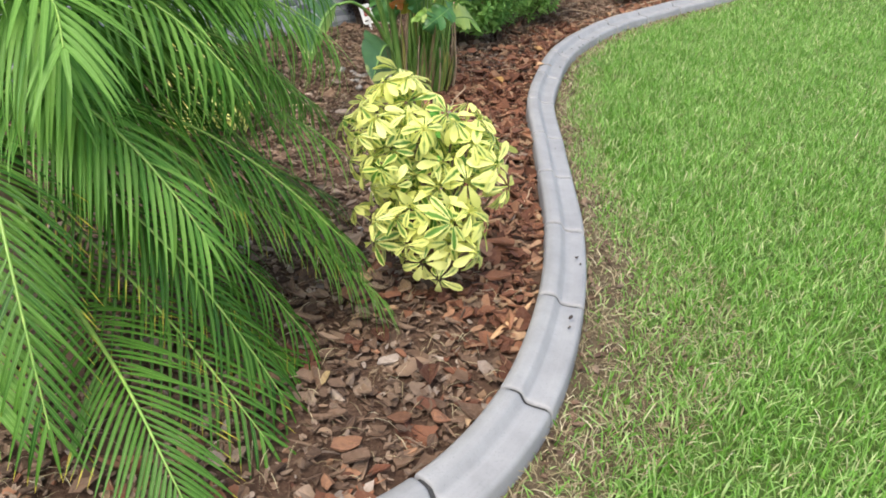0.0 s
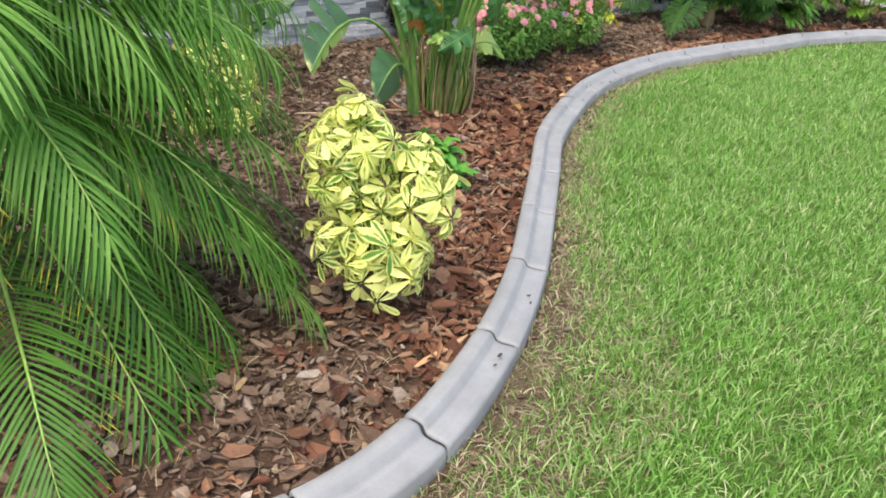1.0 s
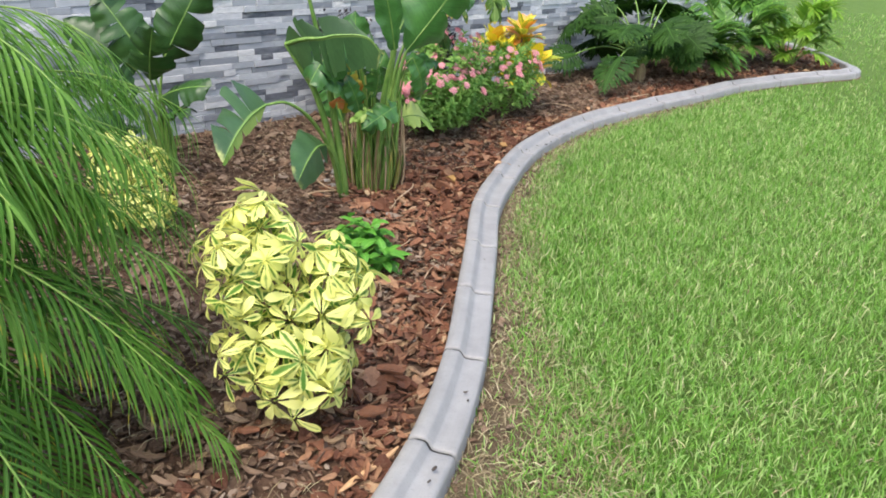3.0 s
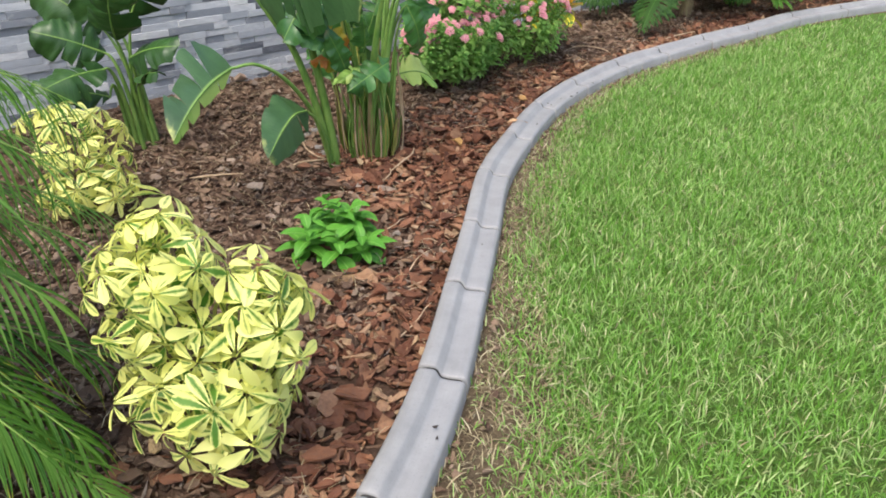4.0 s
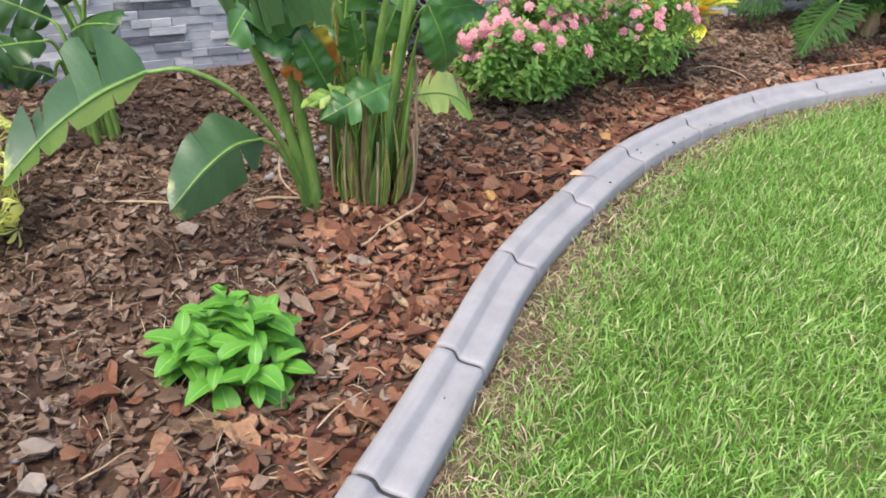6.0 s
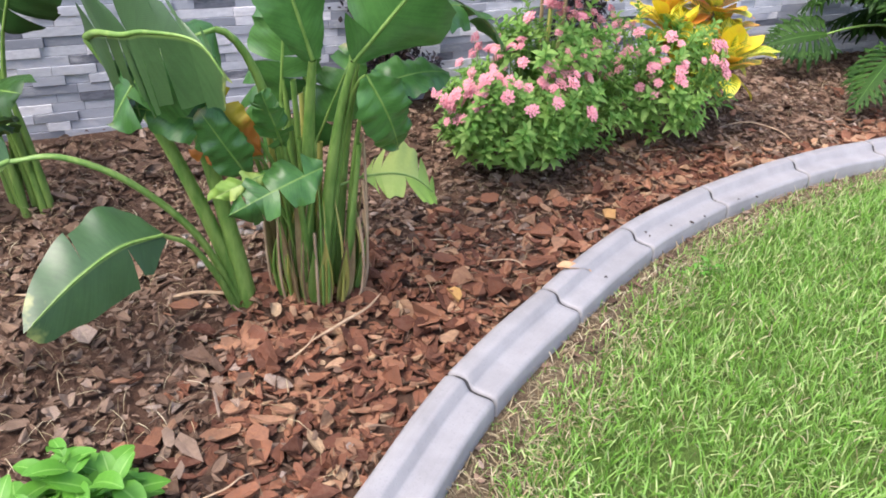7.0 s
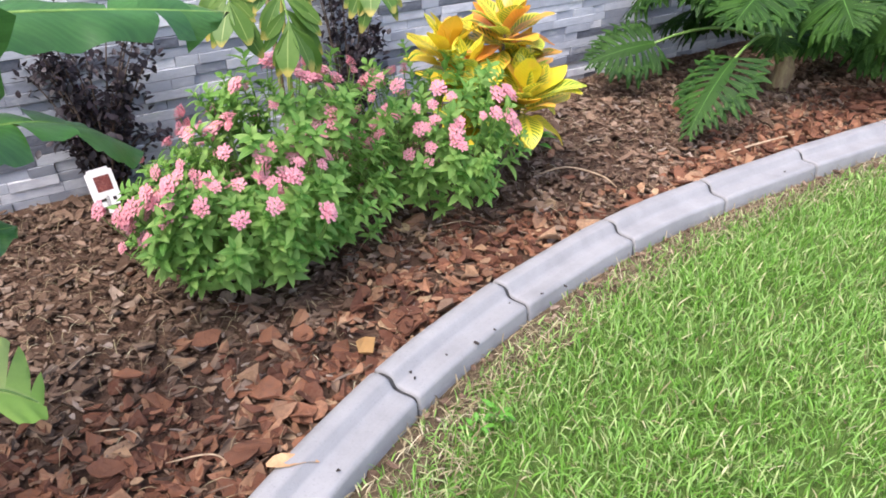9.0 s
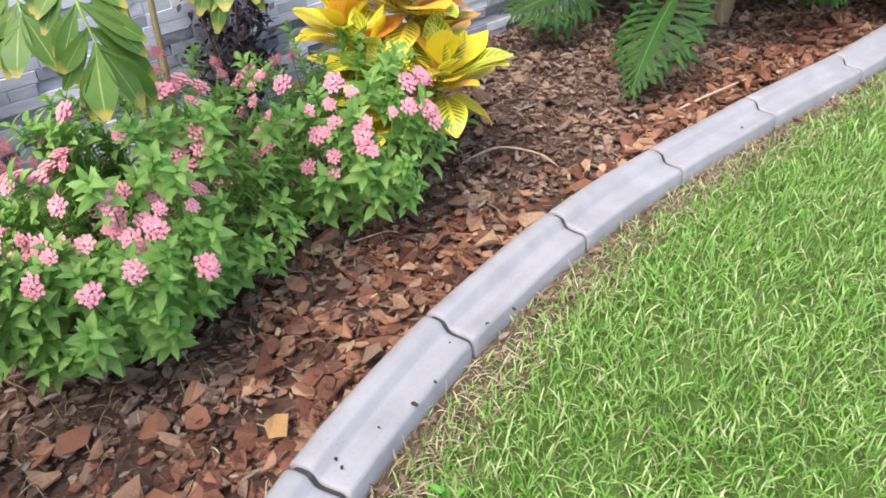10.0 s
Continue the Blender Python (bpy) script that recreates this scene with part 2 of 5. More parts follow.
# yellow-tipped leaflet, its green darkened to paint in shade low in the clump
M_PALM_TIP_SHADED = leaf_material("shaded_yellow_tipped_palm_leaflet", (0.024, 0.10, 0.008), (0.115, 0.26, 0.03), rib=(0.20, 0.38, 0.08), rough=0.45, through_light=0.34, tip=(0.56, 0.46, 0.06), tip_from=0.84, spec=0.32)
M_RACHIS = stem_material("palm_rachis", (0.16, 0.30, 0.05), (0.28, 0.40, 0.09), 0.4)
M_BOP = leaf_material("paddle_leaf", (0.042, 0.14, 0.03), (0.095, 0.25, 0.055), rib=(0.26, 0.44, 0.10), rib_width=0.024, rough=0.3, through_light=0.26, tip=(0.30, 0.26, 0.10), tip_from=0.97, spec=0.55, patch=4, veins=0.5)
M_BOP_DARK = leaf_material("dark_paddle_leaf", (0.02, 0.065, 0.012), (0.05, 0.13, 0.03), rib=(0.20, 0.34, 0.07), rib_width=0.022, rough=0.36, through_light=0.15, spec=0.5, patch=4, veins=0.5)
M_BOP_GREY = leaf_material("bluish_paddle_leaf", (0.028, 0.078, 0.024), (0.066, 0.145, 0.048), rib=(0.30, 0.44, 0.11), rib_width=0.04, rough=0.34, through_light=0.12, tip=(0.36, 0.40, 0.12), tip_from=0.94, spec=0.6, patch=4, veins=0.35)
# torn leaves' own pale colour; also painted light on one fold's underside
M_BOP_PALE = leaf_material("pale_torn_and_lit_leaf", (0.24, 0.42, 0.07), (0.44, 0.55, 0.16), rib=(0.40, 0.5, 0.16), rough=0.4)
M_BOP_YELLOW = leaf_material("yellow_brown_leaf", (0.16, 0.25, 0.03), (0.60, 0.42, 0.04), rib=(0.5, 0.45, 0.1), tip=(0.45, 0.16, 0.03), tip_from=0.55)
M_STALK = stem_material("green_stalk", (0.105, 0.225, 0.042), (0.235, 0.365, 0.09), 0.4)
M_STALK_OLD = stem_material("yellowing_stalk", (0.26, 0.30, 0.06), (0.46, 0.40, 0.12), 0.5)
M_SHEATH = stem_material("dry_sheath", (0.20, 0.13, 0.07), (0.36, 0.30, 0.14), 0.7)
M_PENTAS = leaf_material("soft_green_leaf", (0.12, 0.31, 0.055), (0.40, 0.62, 0.17), rib=(0.30, 0.50, 0.13), rough=0.5, through_light=0.48, patch=10, spec=0.25)
M_PETAL = leaf_material("pink_petal", (0.82, 0.26, 0.33), (0.92, 0.50, 0.54), rib=(0.92, 0.6, 0.6), rough=0.6, patch=30)
M_BASIL = leaf_material("bright_green_leaf", (0.05, 0.22, 0.02), (0.16, 0.41, 0.05), rib=(0.22, 0.45, 0.10), rough=0.42, patch=12)
M_PURPLE = leaf_material("purple_leaf", (0.020, 0.017, 0.019), (0.042, 0.029, 0.034), rough=0.45, through_light=0.06)
M_TWIG = stem_material("grey_twig", (0.10, 0.07, 0.05), (0.20, 0.15, 0.11), 0.8)
M_PHILO = leaf_material("philodendron_leaf", (0.0101, 0.0429, 0.0047), (0.0429, 0.117, 0.0125), rib=(0.11, 0.26, 0.05), rib_width=0.03, rough=0.6, spec=0.25)
M_ARECA = leaf_material("sunlit_palm_leaflet", (0.16, 0.36, 0.03), (0.34, 0.52, 0.07), rough=0.45, through_light=0.35)
M_DARK_PALM = leaf_material("dark_palm_leaflet", (0.05, 0.16, 0.02), (0.17, 0.36, 0.05), rough=0.4, spec=0.45)
M_FISHTAIL = leaf_material("fishtail_leaflet", (0.03, 0.11, 0.014), (0.145, 0.25, 0.04), rib=(0.28, 0.38, 0.11), rib_width=0.04, tip=(0.40, 0.34, 0.08), tip_from=0.84)
M_BARK = bark_material("red_bark", [(0.0, (0.085, 0.033, 0.019)), (0.3, (0.18, 0.072, 0.040)), (0.6, (0.29, 0.128, 0.068)), (0.82, (0.38, 0.205, 0.115)), (0.94, (0.45, 0.29, 0.17)), (1.0, (0.52, 0.38, 0.22))], (0.20, 0.115, 0.08))
M_CHIP = bark_material("loose_red_bark", [(0.0, (0.15, 0.062, 0.036)), (0.45, (0.27, 0.122, 0.066)), (0.8, (0.38, 0.205, 0.115)), (0.95, (0.46, 0.30, 0.17)), (1.0, (0.55, 0.42, 0.20))], (0.17, 0.09, 0.065), object_random)
M_OLD_BARK = bark_material("weathered_bark", [(0.0, (0.07, 0.042, 0.028)), (0.4, (0.18, 0.11, 0.07)), (0.75, (0.27, 0.182, 0.122)), (0.95, (0.36, 0.27, 0.20)), (1.0, (0.42, 0.35, 0.29))], (0.20, 0.14, 0.10))
M_PALE_CHIP = bark_material("pale_chip", [(0.0, (0.36, 0.30, 0.24)), (1.0, (0.48, 0.42, 0.34))], (0.30, 0.24, 0.19), object_random)
M_TAN_CHIP = bark_material("tan_chip", [(0.0, (0.42, 0.22, 0.08)), (1.0, (0.52, 0.34, 0.12))], (0.36, 0.22, 0.10), object_random)
M_BED = soil_material("bed_soil", (0.10, 0.058, 0.038), (0.14, 0.088, 0.06), (0.07, 0.042, 0.028))
M_BARE = soil_material("bare_sandy_soil", (0.11, 0.08, 0.05), (0.19, 0.145, 0.09), (0.07, 0.05, 0.03))
M_LAWN = soil_material("lawn_ground", (0.085, 0.155, 0.03), (0.12, 0.20, 0.045), (0.065, 0.105, 0.024))
M_GRASS = grass_material("grass_blade", [(0.0, (0.095, 0.235, 0.024)), (0.4, (0.188, 0.388, 0.06)), (0.78, (0.318, 0.505, 0.15)), (0.95, (0.49, 0.58, 0.25)), (1.0, (0.62, 0.58, 0.36))], (0.18, 0.215, 0.06))
M_STRAW = grass_material("dry_grass", [(0.0, (0.15, 0.11, 0.06)), (0.5, (0.32, 0.26, 0.14)), (0.85, (0.46, 0.40, 0.24)), (1.0, (0.62, 0.56, 0.38))], (0.22, 0.17, 0.10), 0.15)
M_STONE = stone_material("stacked_stone", object_random)
M_STONE_FAR = stone_material("stacked_stone_joined", island)
M_GROUT = soil_material("wall_mortar", (0.16, 0.165, 0.18), (0.22, 0.225, 0.24), (0.12, 0.12, 0.13))
M_STICK = stem_material("pale_wood", (0.42, 0.24, 0.12), (0.58, 0.38, 0.20), 0.8)
M_ROOT = stem_material("dry_fibre", (0.32, 0.22, 0.13), (0.50, 0.38, 0.25), 0.85)
M_PEBBLE = soil_material("grey_pebble", (0.28, 0.26, 0.24), (0.42, 0.40, 0.37), (0.2, 0.19, 0.18))
M_SPECK = soil_material("dark_fleck", (0.06, 0.05, 0.045), (0.10, 0.08, 0.07), (0.04, 0.035, 0.03))
M_TAG = mat_base("white_plastic", 0.4)[0]
M_TAG.node_tree.nodes["Principled BSDF"].inputs["Base Color"].default_value = (0.72, 0.72, 0.70, 1)
M_TAGPRINT = soil_material("tag_print", (0.30, 0.07, 0.06), (0.12, 0.05, 0.05), (0.42, 0.18, 0.14))


# ---- mesh building ----
def unit(v):
    v = np.asarray(v, float)
    return v / max(1e-9, np.linalg.norm(v))


class Soup:
    """Gathers quads with a texture coordinate for each corner and makes one mesh of them."""

    def __init__(self):
        self.v, self.q, self.uv, self.n = [], [], [], 0

    def add(self, v, q, uv=None):
        v = np.asarray(v, float).reshape(-1, 3)
        self.v.append(v)
        self.q.append(np.asarray(q, int).reshape(-1, 4) + self.n)
        self.uv.append(np.zeros((len(v), 2)) if uv is None else np.asarray(uv, float).reshape(-1, 2))
        self.n += len(v)

    def grid(self, p, uv=None, closed=False):
        p = np.asarray(p, float)
        r, c = p.shape[:2]
        i, j = np.meshgrid(np.arange(r - 1), np.arange(c if closed else c - 1), indexing="ij")
        k = (j + 1) % c
        q = np.stack([i * c + j, i * c + k, (i + 1) * c + k, (i + 1) * c + j], -1).reshape(-1, 4)
        if uv is None:
            uu, vv = np.meshgrid(np.linspace(0, 1, c), np.linspace(0, 1, r))
            uv = np.stack([uu, vv], -1)
        self.add(p, q, uv)

    def mesh(self, name, material, smooth=True):
        v, q, uv = np.concatenate(self.v), np.concatenate(self.q), np.concatenate(self.uv)
        me = bpy.data.meshes.new(name)
        me.vertices.add(len(v))
        me.vertices.foreach_set("co", v.astype(np.float32).ravel())
        me.loops.add(q.size)
        me.loops.foreach_set("vertex_index", q.astype(np.int32).ravel())
        me.polygons.add(len(q))
        me.polygons.foreach_set("loop_start", np.arange(0, q.size, 4, dtype=np.int32))
        me.polygons.foreach_set("use_smooth", np.full(len(q), smooth))
        me.uv_layers.new(name="UVMap").data.foreach_set("uv", uv[q.ravel()].astype(np.float32).ravel())
        me.materials.append(material)
        me.update(calc_edges=True)
        return me


def part(name, what, material, parent=None, label="", smooth=True, m=None):
    """One mesh object of its own, under a thing or a part."""
    data = what.mesh(name, material, smooth) if isinstance(what, Soup) else what
    ob = new(name, data)
    ob.parent = parent
    if m is not None:
        ob.matrix_basis = m
    return tagged(ob, label)


def thing(name, at, label, category, group="", kind=""):
    ob = new(name)
    ob.location = at
    ob.empty_display_size = 0.1
    return tagged(ob, label, category, group, kind)


PROFILES = {
    "oval": lambda s: np.sin(np.pi * np.clip(s, 0.02, 0.985) ** 0.85) ** 0.75,
    "lance": lambda s: np.clip(np.sin(np.pi * np.clip(s, 0.03, 0.985) ** 0.65), 0, 1),
    "strap": lambda s: np.clip(np.minimum(1, 0.35 + s * 5) * (1 - s ** 2.5), 0.04, 1),
    "spoon": lambda s: np.sin(np.pi * np.clip(s, 0.03, 0.97) ** 1.35) ** 0.8,
    "obovate": lambda s: np.clip(np.minimum((s + 0.06) / 0.62, 1) ** 0.95 * np.sqrt(np.clip(1 - (np.maximum(s - 0.6, 0) / 0.415) ** 2.4, 0.0, 1)), 0.07, 1),
    "paddle": lambda s: np.clip(np.minimum(1.0, 0.25 + 3.2 * s) * np.sqrt(np.clip(1 - s ** 3.2, 0.0006, 1)), 0.02, 1),
}


def blade(soup, o, d, up, length, width, bend=0.4, fold=0.25, rows=6, profile="oval", ripple=0.0, seed=0.0):
    """A thin leaf from o along d, with its upper side towards up, drooping by bend radians, folded along the rib."""
    d, o = unit(d), np.asarray(o, float)
    side = unit(np.cross(d, up))
    n = np.cross(side, d)
    s = np.linspace(0, 1, rows)
    a = bend * s
    way = np.cos(a)[:, None] * d - np.sin(a)[:, None] * n
    nn = np.cos(a)[:, None] * n + np.sin(a)[:, None] * d
    mid = o + np.concatenate([[[0, 0, 0]], np.cumsum((way[1:] + way[:-1]) / 2 * length / (rows - 1), 0)])
    w = PROFILES[profile](s) * width / 2
    lift = np.sin(fold) * w + ripple * np.sin(s * 9 + seed) * width
    lift2 = np.sin(fold) * w + ripple * np.sin(s * 8 + seed + 2) * width
    left = mid - side * (w * np.cos(fold))[:, None] + nn * lift[:, None]
    right = mid + side * (w * np.cos(fold))[:, None] + nn * lift2[:, None]
    soup.grid(np.stack([left, mid, right], 1))
    return mid[-1]


def tube(soup, pts, radii, sides=6, flat=1.0):
    pts = np.asarray(pts, float)
    radii = np.broadcast_to(np.asarray(radii, float), (len(pts),))
    t = np.gradient(pts, axis=0)
    t /= np.maximum(1e-9, np.linalg.norm(t, axis=1))[:, None]
    ref = np.array([0.0, 0, 1]) if abs(t[:, 2]).mean() < 0.8 else np.array([1.0, 0, 0])
    a = np.cross(t, ref)
    a /= np.maximum(1e-9, np.linalg.norm(a, axis=1))[:, None]
    b = np.cross(t, a)
    ang = np.linspace(0, 2 * np.pi, sides, endpoint=False)
    ring = a[:, None] * np.cos(ang)[None, :, None] + b[:, None] * np.sin(ang)[None, :, None] * flat
    soup.grid(pts[:, None] + ring * radii[:, None, None], closed=True)


def bez(p0, p1, p2, n=9):
    s = np.linspace(0, 1, n)[:, None]
    p0, p1, p2 = (np.asarray(p, float) for p in (p0, p1, p2))
    return (1 - s) ** 2 * p0 + 2 * s * (1 - s) * p1 + s ** 2 * p2


def spline(points, n=12):
    """Catmull-Rom through the points; also the index of each given point."""
    p = np.asarray(points, float)
    p = np.concatenate([[2 * p[0] - p[1]], p, [2 * p[-1] - p[-2]]])
    out = []
    for i in range(1, len(p) - 2):
        s = np.linspace(0, 1, n, endpoint=False)[:, None]
        a, b, c, d = p[i - 1], p[i], p[i + 1], p[i + 2]
        out.append(0.5 * (2 * b + (c - a) * s + (2 * a - 5 * b + 4 * c - d) * s ** 2 + (3 * b - a - 3 * c + d) * s ** 3))
    out.append(p[-2][None])
    return np.concatenate(out)


rng = np.random.default_rng(7)


def uni(a, b, n=None):
    return rng.uniform(a, b, n)


def sprinkle(x, y, scale, seed=0.0):
    """A cheap smooth noise over the plan, about -1 to 1."""
    return (np.sin(x * 1.7 * scale + seed) * np.cos(y * 1.3 * scale - seed) + np.sin(x * 3.1 * scale - y * 2.3 * scale + 2 * seed) * 0.6 + np.cos(x * 5.3 * scale + y * 4.7 * scale + seed) * 0.4) / 2


# ---- the plan: edging line and wall line ----
EDGE = [(-4.86, 1.72), (-4.80, 1.20), (-4.40, 0.80), (-3.4, 0.64), (-2.4, 0.68), (-1.35, 0.80), (-0.85, 0.92), (-0.38, 1.12), (-0.05, 1.36), (0.18, 1.707), (0.335, 2.214), (0.412, 2.752), (0.432, 3.278), (0.447, 3.80),
        (0.462, 4.38), (0.56, 4.94), (0.70, 5.49), (0.925, 6.037), (1.245, 6.58), (1.605, 7.05), (2.02, 7.51), (2.49, 8.01), (3.016, 8.60),
        (3.62, 9.12), (4.27, 9.60), (4.78, 9.95), (4.93, 10.30), (4.93, 10.85), (4.90, 11.45), (4.72, 12.0), (4.45, 12.4)]
CURB_HALF = 0.08
N_SUB = 10
bed_line = spline(EDGE, N_SUB)
tang = np.gradient(bed_line, axis=0)
tang /= np.linalg.norm(tang, axis=1)[:, None]
to_lawn = np.stack([tang[:, 1], -tang[:, 0]], 1)
centre = bed_line + to_lawn * CURB_HALF


def signed(x, y):
    """Distance from the edging's middle line, above 0 on the lawn, below 0 in the bed."""
    pts = np.stack([np.ravel(x), np.ravel(y)], 1)
    a, b = centre[:-1], centre[1:]
    ab = b - a
    out = np.empty(len(pts))
    for k in range(0, len(pts), 8000):
        ap = pts[k:k + 8000, None] - a[None]
        s = np.clip((ap * ab).sum(-1) / (ab * ab).sum(-1), 0, 1)
        off = ap - s[..., None] * ab
        d2 = (off ** 2).sum(-1)
        i = d2.argmin(1)
        r = np.arange(len(i))
        cr = ab[i, 0] * ap[r, i, 1] - ab[i, 1] * ap[r, i, 0]
        out[k:k + 8000] = np.sqrt(d2[r, i]) * -np.sign(cr)
    return out.reshape(np.shape(x))


WALL_AT, WALL_U = np.array([-2.17, 4.83]), unit([0.658, 0.753])
WALL_N = np.array([WALL_U[1], -WALL_U[0]])


def before_wall(x, y):
    return (x - WALL_AT[0]) * WALL_N[0] + (y - WALL_AT[1]) * WALL_N[1]


def bed_height(x, y):
    return 0.012 * sprinkle(x, y, 1.6, 0.4) + 0.008 * sprinkle(x, y, 5, 1.1)


# ---- ground, bed and wall ----
def build_ground():
    s = Soup()
    g = np.array([-300, -60, -12, -4, 0, 4, 8, 14, 30, 90, 300], float)
    gx, gy = np.meshgrid(g, g, indexing="ij")
    s.grid(np.stack([gx, gy, np.full_like(gx, -0.035)], -1))
    tagged(part("ground", s, M_LAWN), "level green lawn ground running to the horizon", "lawn", kind="structure")

    s = Soup()
    step = 0.055
    gx, gy = np.meshgrid(np.arange(-4.95, 5.2, step), np.arange(0.5, 12.6, step), indexing="ij")
    sd, bw = signed(gx, gy), before_wall(gx, gy)
    z = bed_height(gx, gy) - 0.004
    ok = (sd < -0.02) & (bw > -0.12)
    cell = ok[:-1, :-1] & ok[1:, :-1] & ok[1:, 1:] & ok[:-1, 1:]
    idx = np.arange(gx.size).reshape(gx.shape)
    q = np.stack([idx[:-1, :-1][cell], idx[1:, :-1][cell], idx[1:, 1:][cell], idx[:-1, 1:][cell]], 1)
    used, inv = np.unique(q, return_inverse=True)
    v = np.stack([gx.ravel(), gy.ravel(), z.ravel()], 1)[used]
    s.add(v, inv.reshape(q.shape), v[:, :2])
    tagged(part("planting_bed", s, M_BED), "dark brown soil of the planting bed between edging and wall", "soil", kind="structure")

    # worn, sandy margin along the lawn side of the edging
    s = Soup()
    n = len(centre)
    arc = np.concatenate([[0], np.cumsum(np.linalg.norm(np.diff(centre, axis=0), axis=1))])
    wide = 0.13 + 0.26 * np.exp(-((centre[:, 1] - 2.2) / 0.75) ** 2) + 0.05 * np.exp(-((centre[:, 1] - 3.9) / 0.9) ** 2) + 0.03 * np.sin(arc * 9) + 0.02 * np.sin(arc * 23)
    wide *= np.clip(1.0 - (centre[:, 1] - 6.5) / 2.0, 0.15, 1)
    rows = [centre + to_lawn * (CURB_HALF - 0.01), centre + to_lawn * (CURB_HALF + wide * 0.5)[:, None], centre + to_lawn * (CURB_HALF + wide)[:, None]]
    p = np.stack([np.concatenate([r, np.full((n, 1), h)], 1) for r, h in zip(rows, (-0.026, -0.022, -0.0315))], 1)
    s.grid(p)
    tagged(part("bare_margin", s, M_BARE), "bare sandy soil margin between edging and lawn", "soil", kind="structure")


def build_curb():
    root = thing("garden_edging", (0, 0, 0), "grey troweled concrete landscape edging with tooled joints", "edging", kind="structure")
    prof = np.array([(-0.083, -0.05), (-0.083, 0.045), (-0.080, 0.062), (-0.071, 0.071), (-0.052, 0.0755), (-0.028, 0.0745), (-0.018, 0.070),
                     (-0.005, 0.049), (0.003, 0.0435), (0.022, 0.0415), (0.060, 0.0435), (0.072, 0.041), (0.080, 0.030), (0.084, -0.05)])

    def sweep(c, nrm, z_off, inset, run):
        pr = prof.copy()
        pr[:, 0] *= (0.083 - inset) / 0.083
        pr[:, 1] -= inset
        p = np.empty((len(c), len(pr), 3))
        p[:, :, :2] = c[:, None] + nrm[:, None] * pr[None, :, :1]
        p[:, :, 2] = pr[None, :, 1] + z_off[:, None]
        lens = np.concatenate([[0], np.cumsum(np.linalg.norm(np.diff(prof, axis=0), axis=1))])
        uv = np.empty((len(c), len(pr), 2))
        uv[:, :, 0] = lens[None] / lens[-1]
        uv[:, :, 1] = run[:, None]
        return p, uv

    arc = np.concatenate([[0], np.cumsum(np.linalg.norm(np.diff(centre, axis=0), axis=1))])
    wob = 0.0025 * np.sin(arc * 5.1) + 0.0015 * np.sin(arc * 13.7)
    s = Soup()
    s.grid(*sweep(centre, to_lawn, wob, 0.011, arc))
    part("core", s, M_JOINT, root, "dark recessed joint concrete")
    joints = [i * N_SUB for i in range(len(EDGE))]
    for k in range(len(joints) - 1):
        a0, a1 = arc[joints[k]] + 0.008, arc[joints[k + 1]] - 0.008
        t = np.concatenate([[a0, a0 + 0.006], np.linspace(a0 + 0.03, a1 - 0.03, 8), [a1 - 0.006, a1]])
        c = np.stack([np.interp(t, arc, centre[:, 0]), np.interp(t, arc, centre[:, 1])], 1)
        nr = np.stack([np.interp(t, arc, to_lawn[:, 0]), np.interp(t, arc, to_lawn[:, 1])], 1)
        z = np.interp(t, arc, wob)
        p, uv = sweep(c, nr, z, 0.0, t + 3.7 * k)
        low, _ = sweep(c[[0, -1]], nr[[0, -1]], z[[0, -1]], 0.014, t[[0, -1]])
        p[[0, -1], :, 2] -= 0.003
        s = Soup()
        s.grid(np.concatenate([low[:1], p, low[1:]]), np.concatenate([uv[:1], uv, uv[-1:]]))
        part("edging_segment", s, M_CONCRETE, root)


def build_wall():
    lo, hi, tall = -5.2, 9.9, 1.9
    root = thing("wall_back", (*WALL_AT, 0), "wall clad in stacked grey and white ledger stone strips", "wall", kind="structure")
    root.rotation_euler = (0, 0, math.atan2(WALL_U[1], WALL_U[0]))
    bm = bmesh.new()
    bmesh.ops.create_cube(bm, size=1, matrix=Matrix.Translation(((lo + hi) / 2, 0.16, tall / 2 - 0.1)) @ Matrix.Diagonal((hi - lo, 0.24, tall + 0.2, 1)))
    me = bpy.data.meshes.new("core")
    bm.to_mesh(me)
    bm.free()
    me.materials.append(M_GROUT)
    part("core", me, None, root)
    bm = bmesh.new()
    bmesh.ops.create_cube(bm, size=1, matrix=Matrix.Translation(((lo + hi) / 2, 0.14, tall + 0.035)) @ Matrix.Diagonal((hi - lo + 0.06, 0.36, 0.07, 1)))
    bmesh.ops.bevel(bm, geom=bm.edges[:], offset=0.012, segments=2, affect="EDGES")
    me = bpy.data.meshes.new("coping")
    bm.to_mesh(me)
    bm.free()
    me.materials.append(M_CONCRETE)
    part("coping", me, None, root)
    return root, lo, hi, tall


def strip_box(w, h, d):
    """A ledger strip with softened face edges, its back open."""
    e = 0.0015
    v = [(-w / 2, 0.05, -h / 2), (w / 2, 0.05, -h / 2), (w / 2, 0.05, h / 2), (-w / 2, 0.05, h / 2),
         (-w / 2, -d + e, -h / 2), (w / 2, -d + e, -h / 2), (w / 2, -d + e, h / 2), (-w / 2, -d + e, h / 2),
         (-w / 2 + e, -d, -h / 2 + e), (w / 2 - e, -d, -h / 2 + e), (w / 2 - e, -d, h / 2 - e), (-w / 2 + e, -d, h / 2 - e)]
    q = [(0, 1, 5, 4), (1, 2, 6, 5), (2, 3, 7, 6), (3, 0, 4, 7), (4, 5, 9, 8), (5, 6, 10, 9), (6, 7, 11, 10), (7, 4, 8, 11), (8, 9, 10, 11)]
    return np.array(v, float), np.array(q)


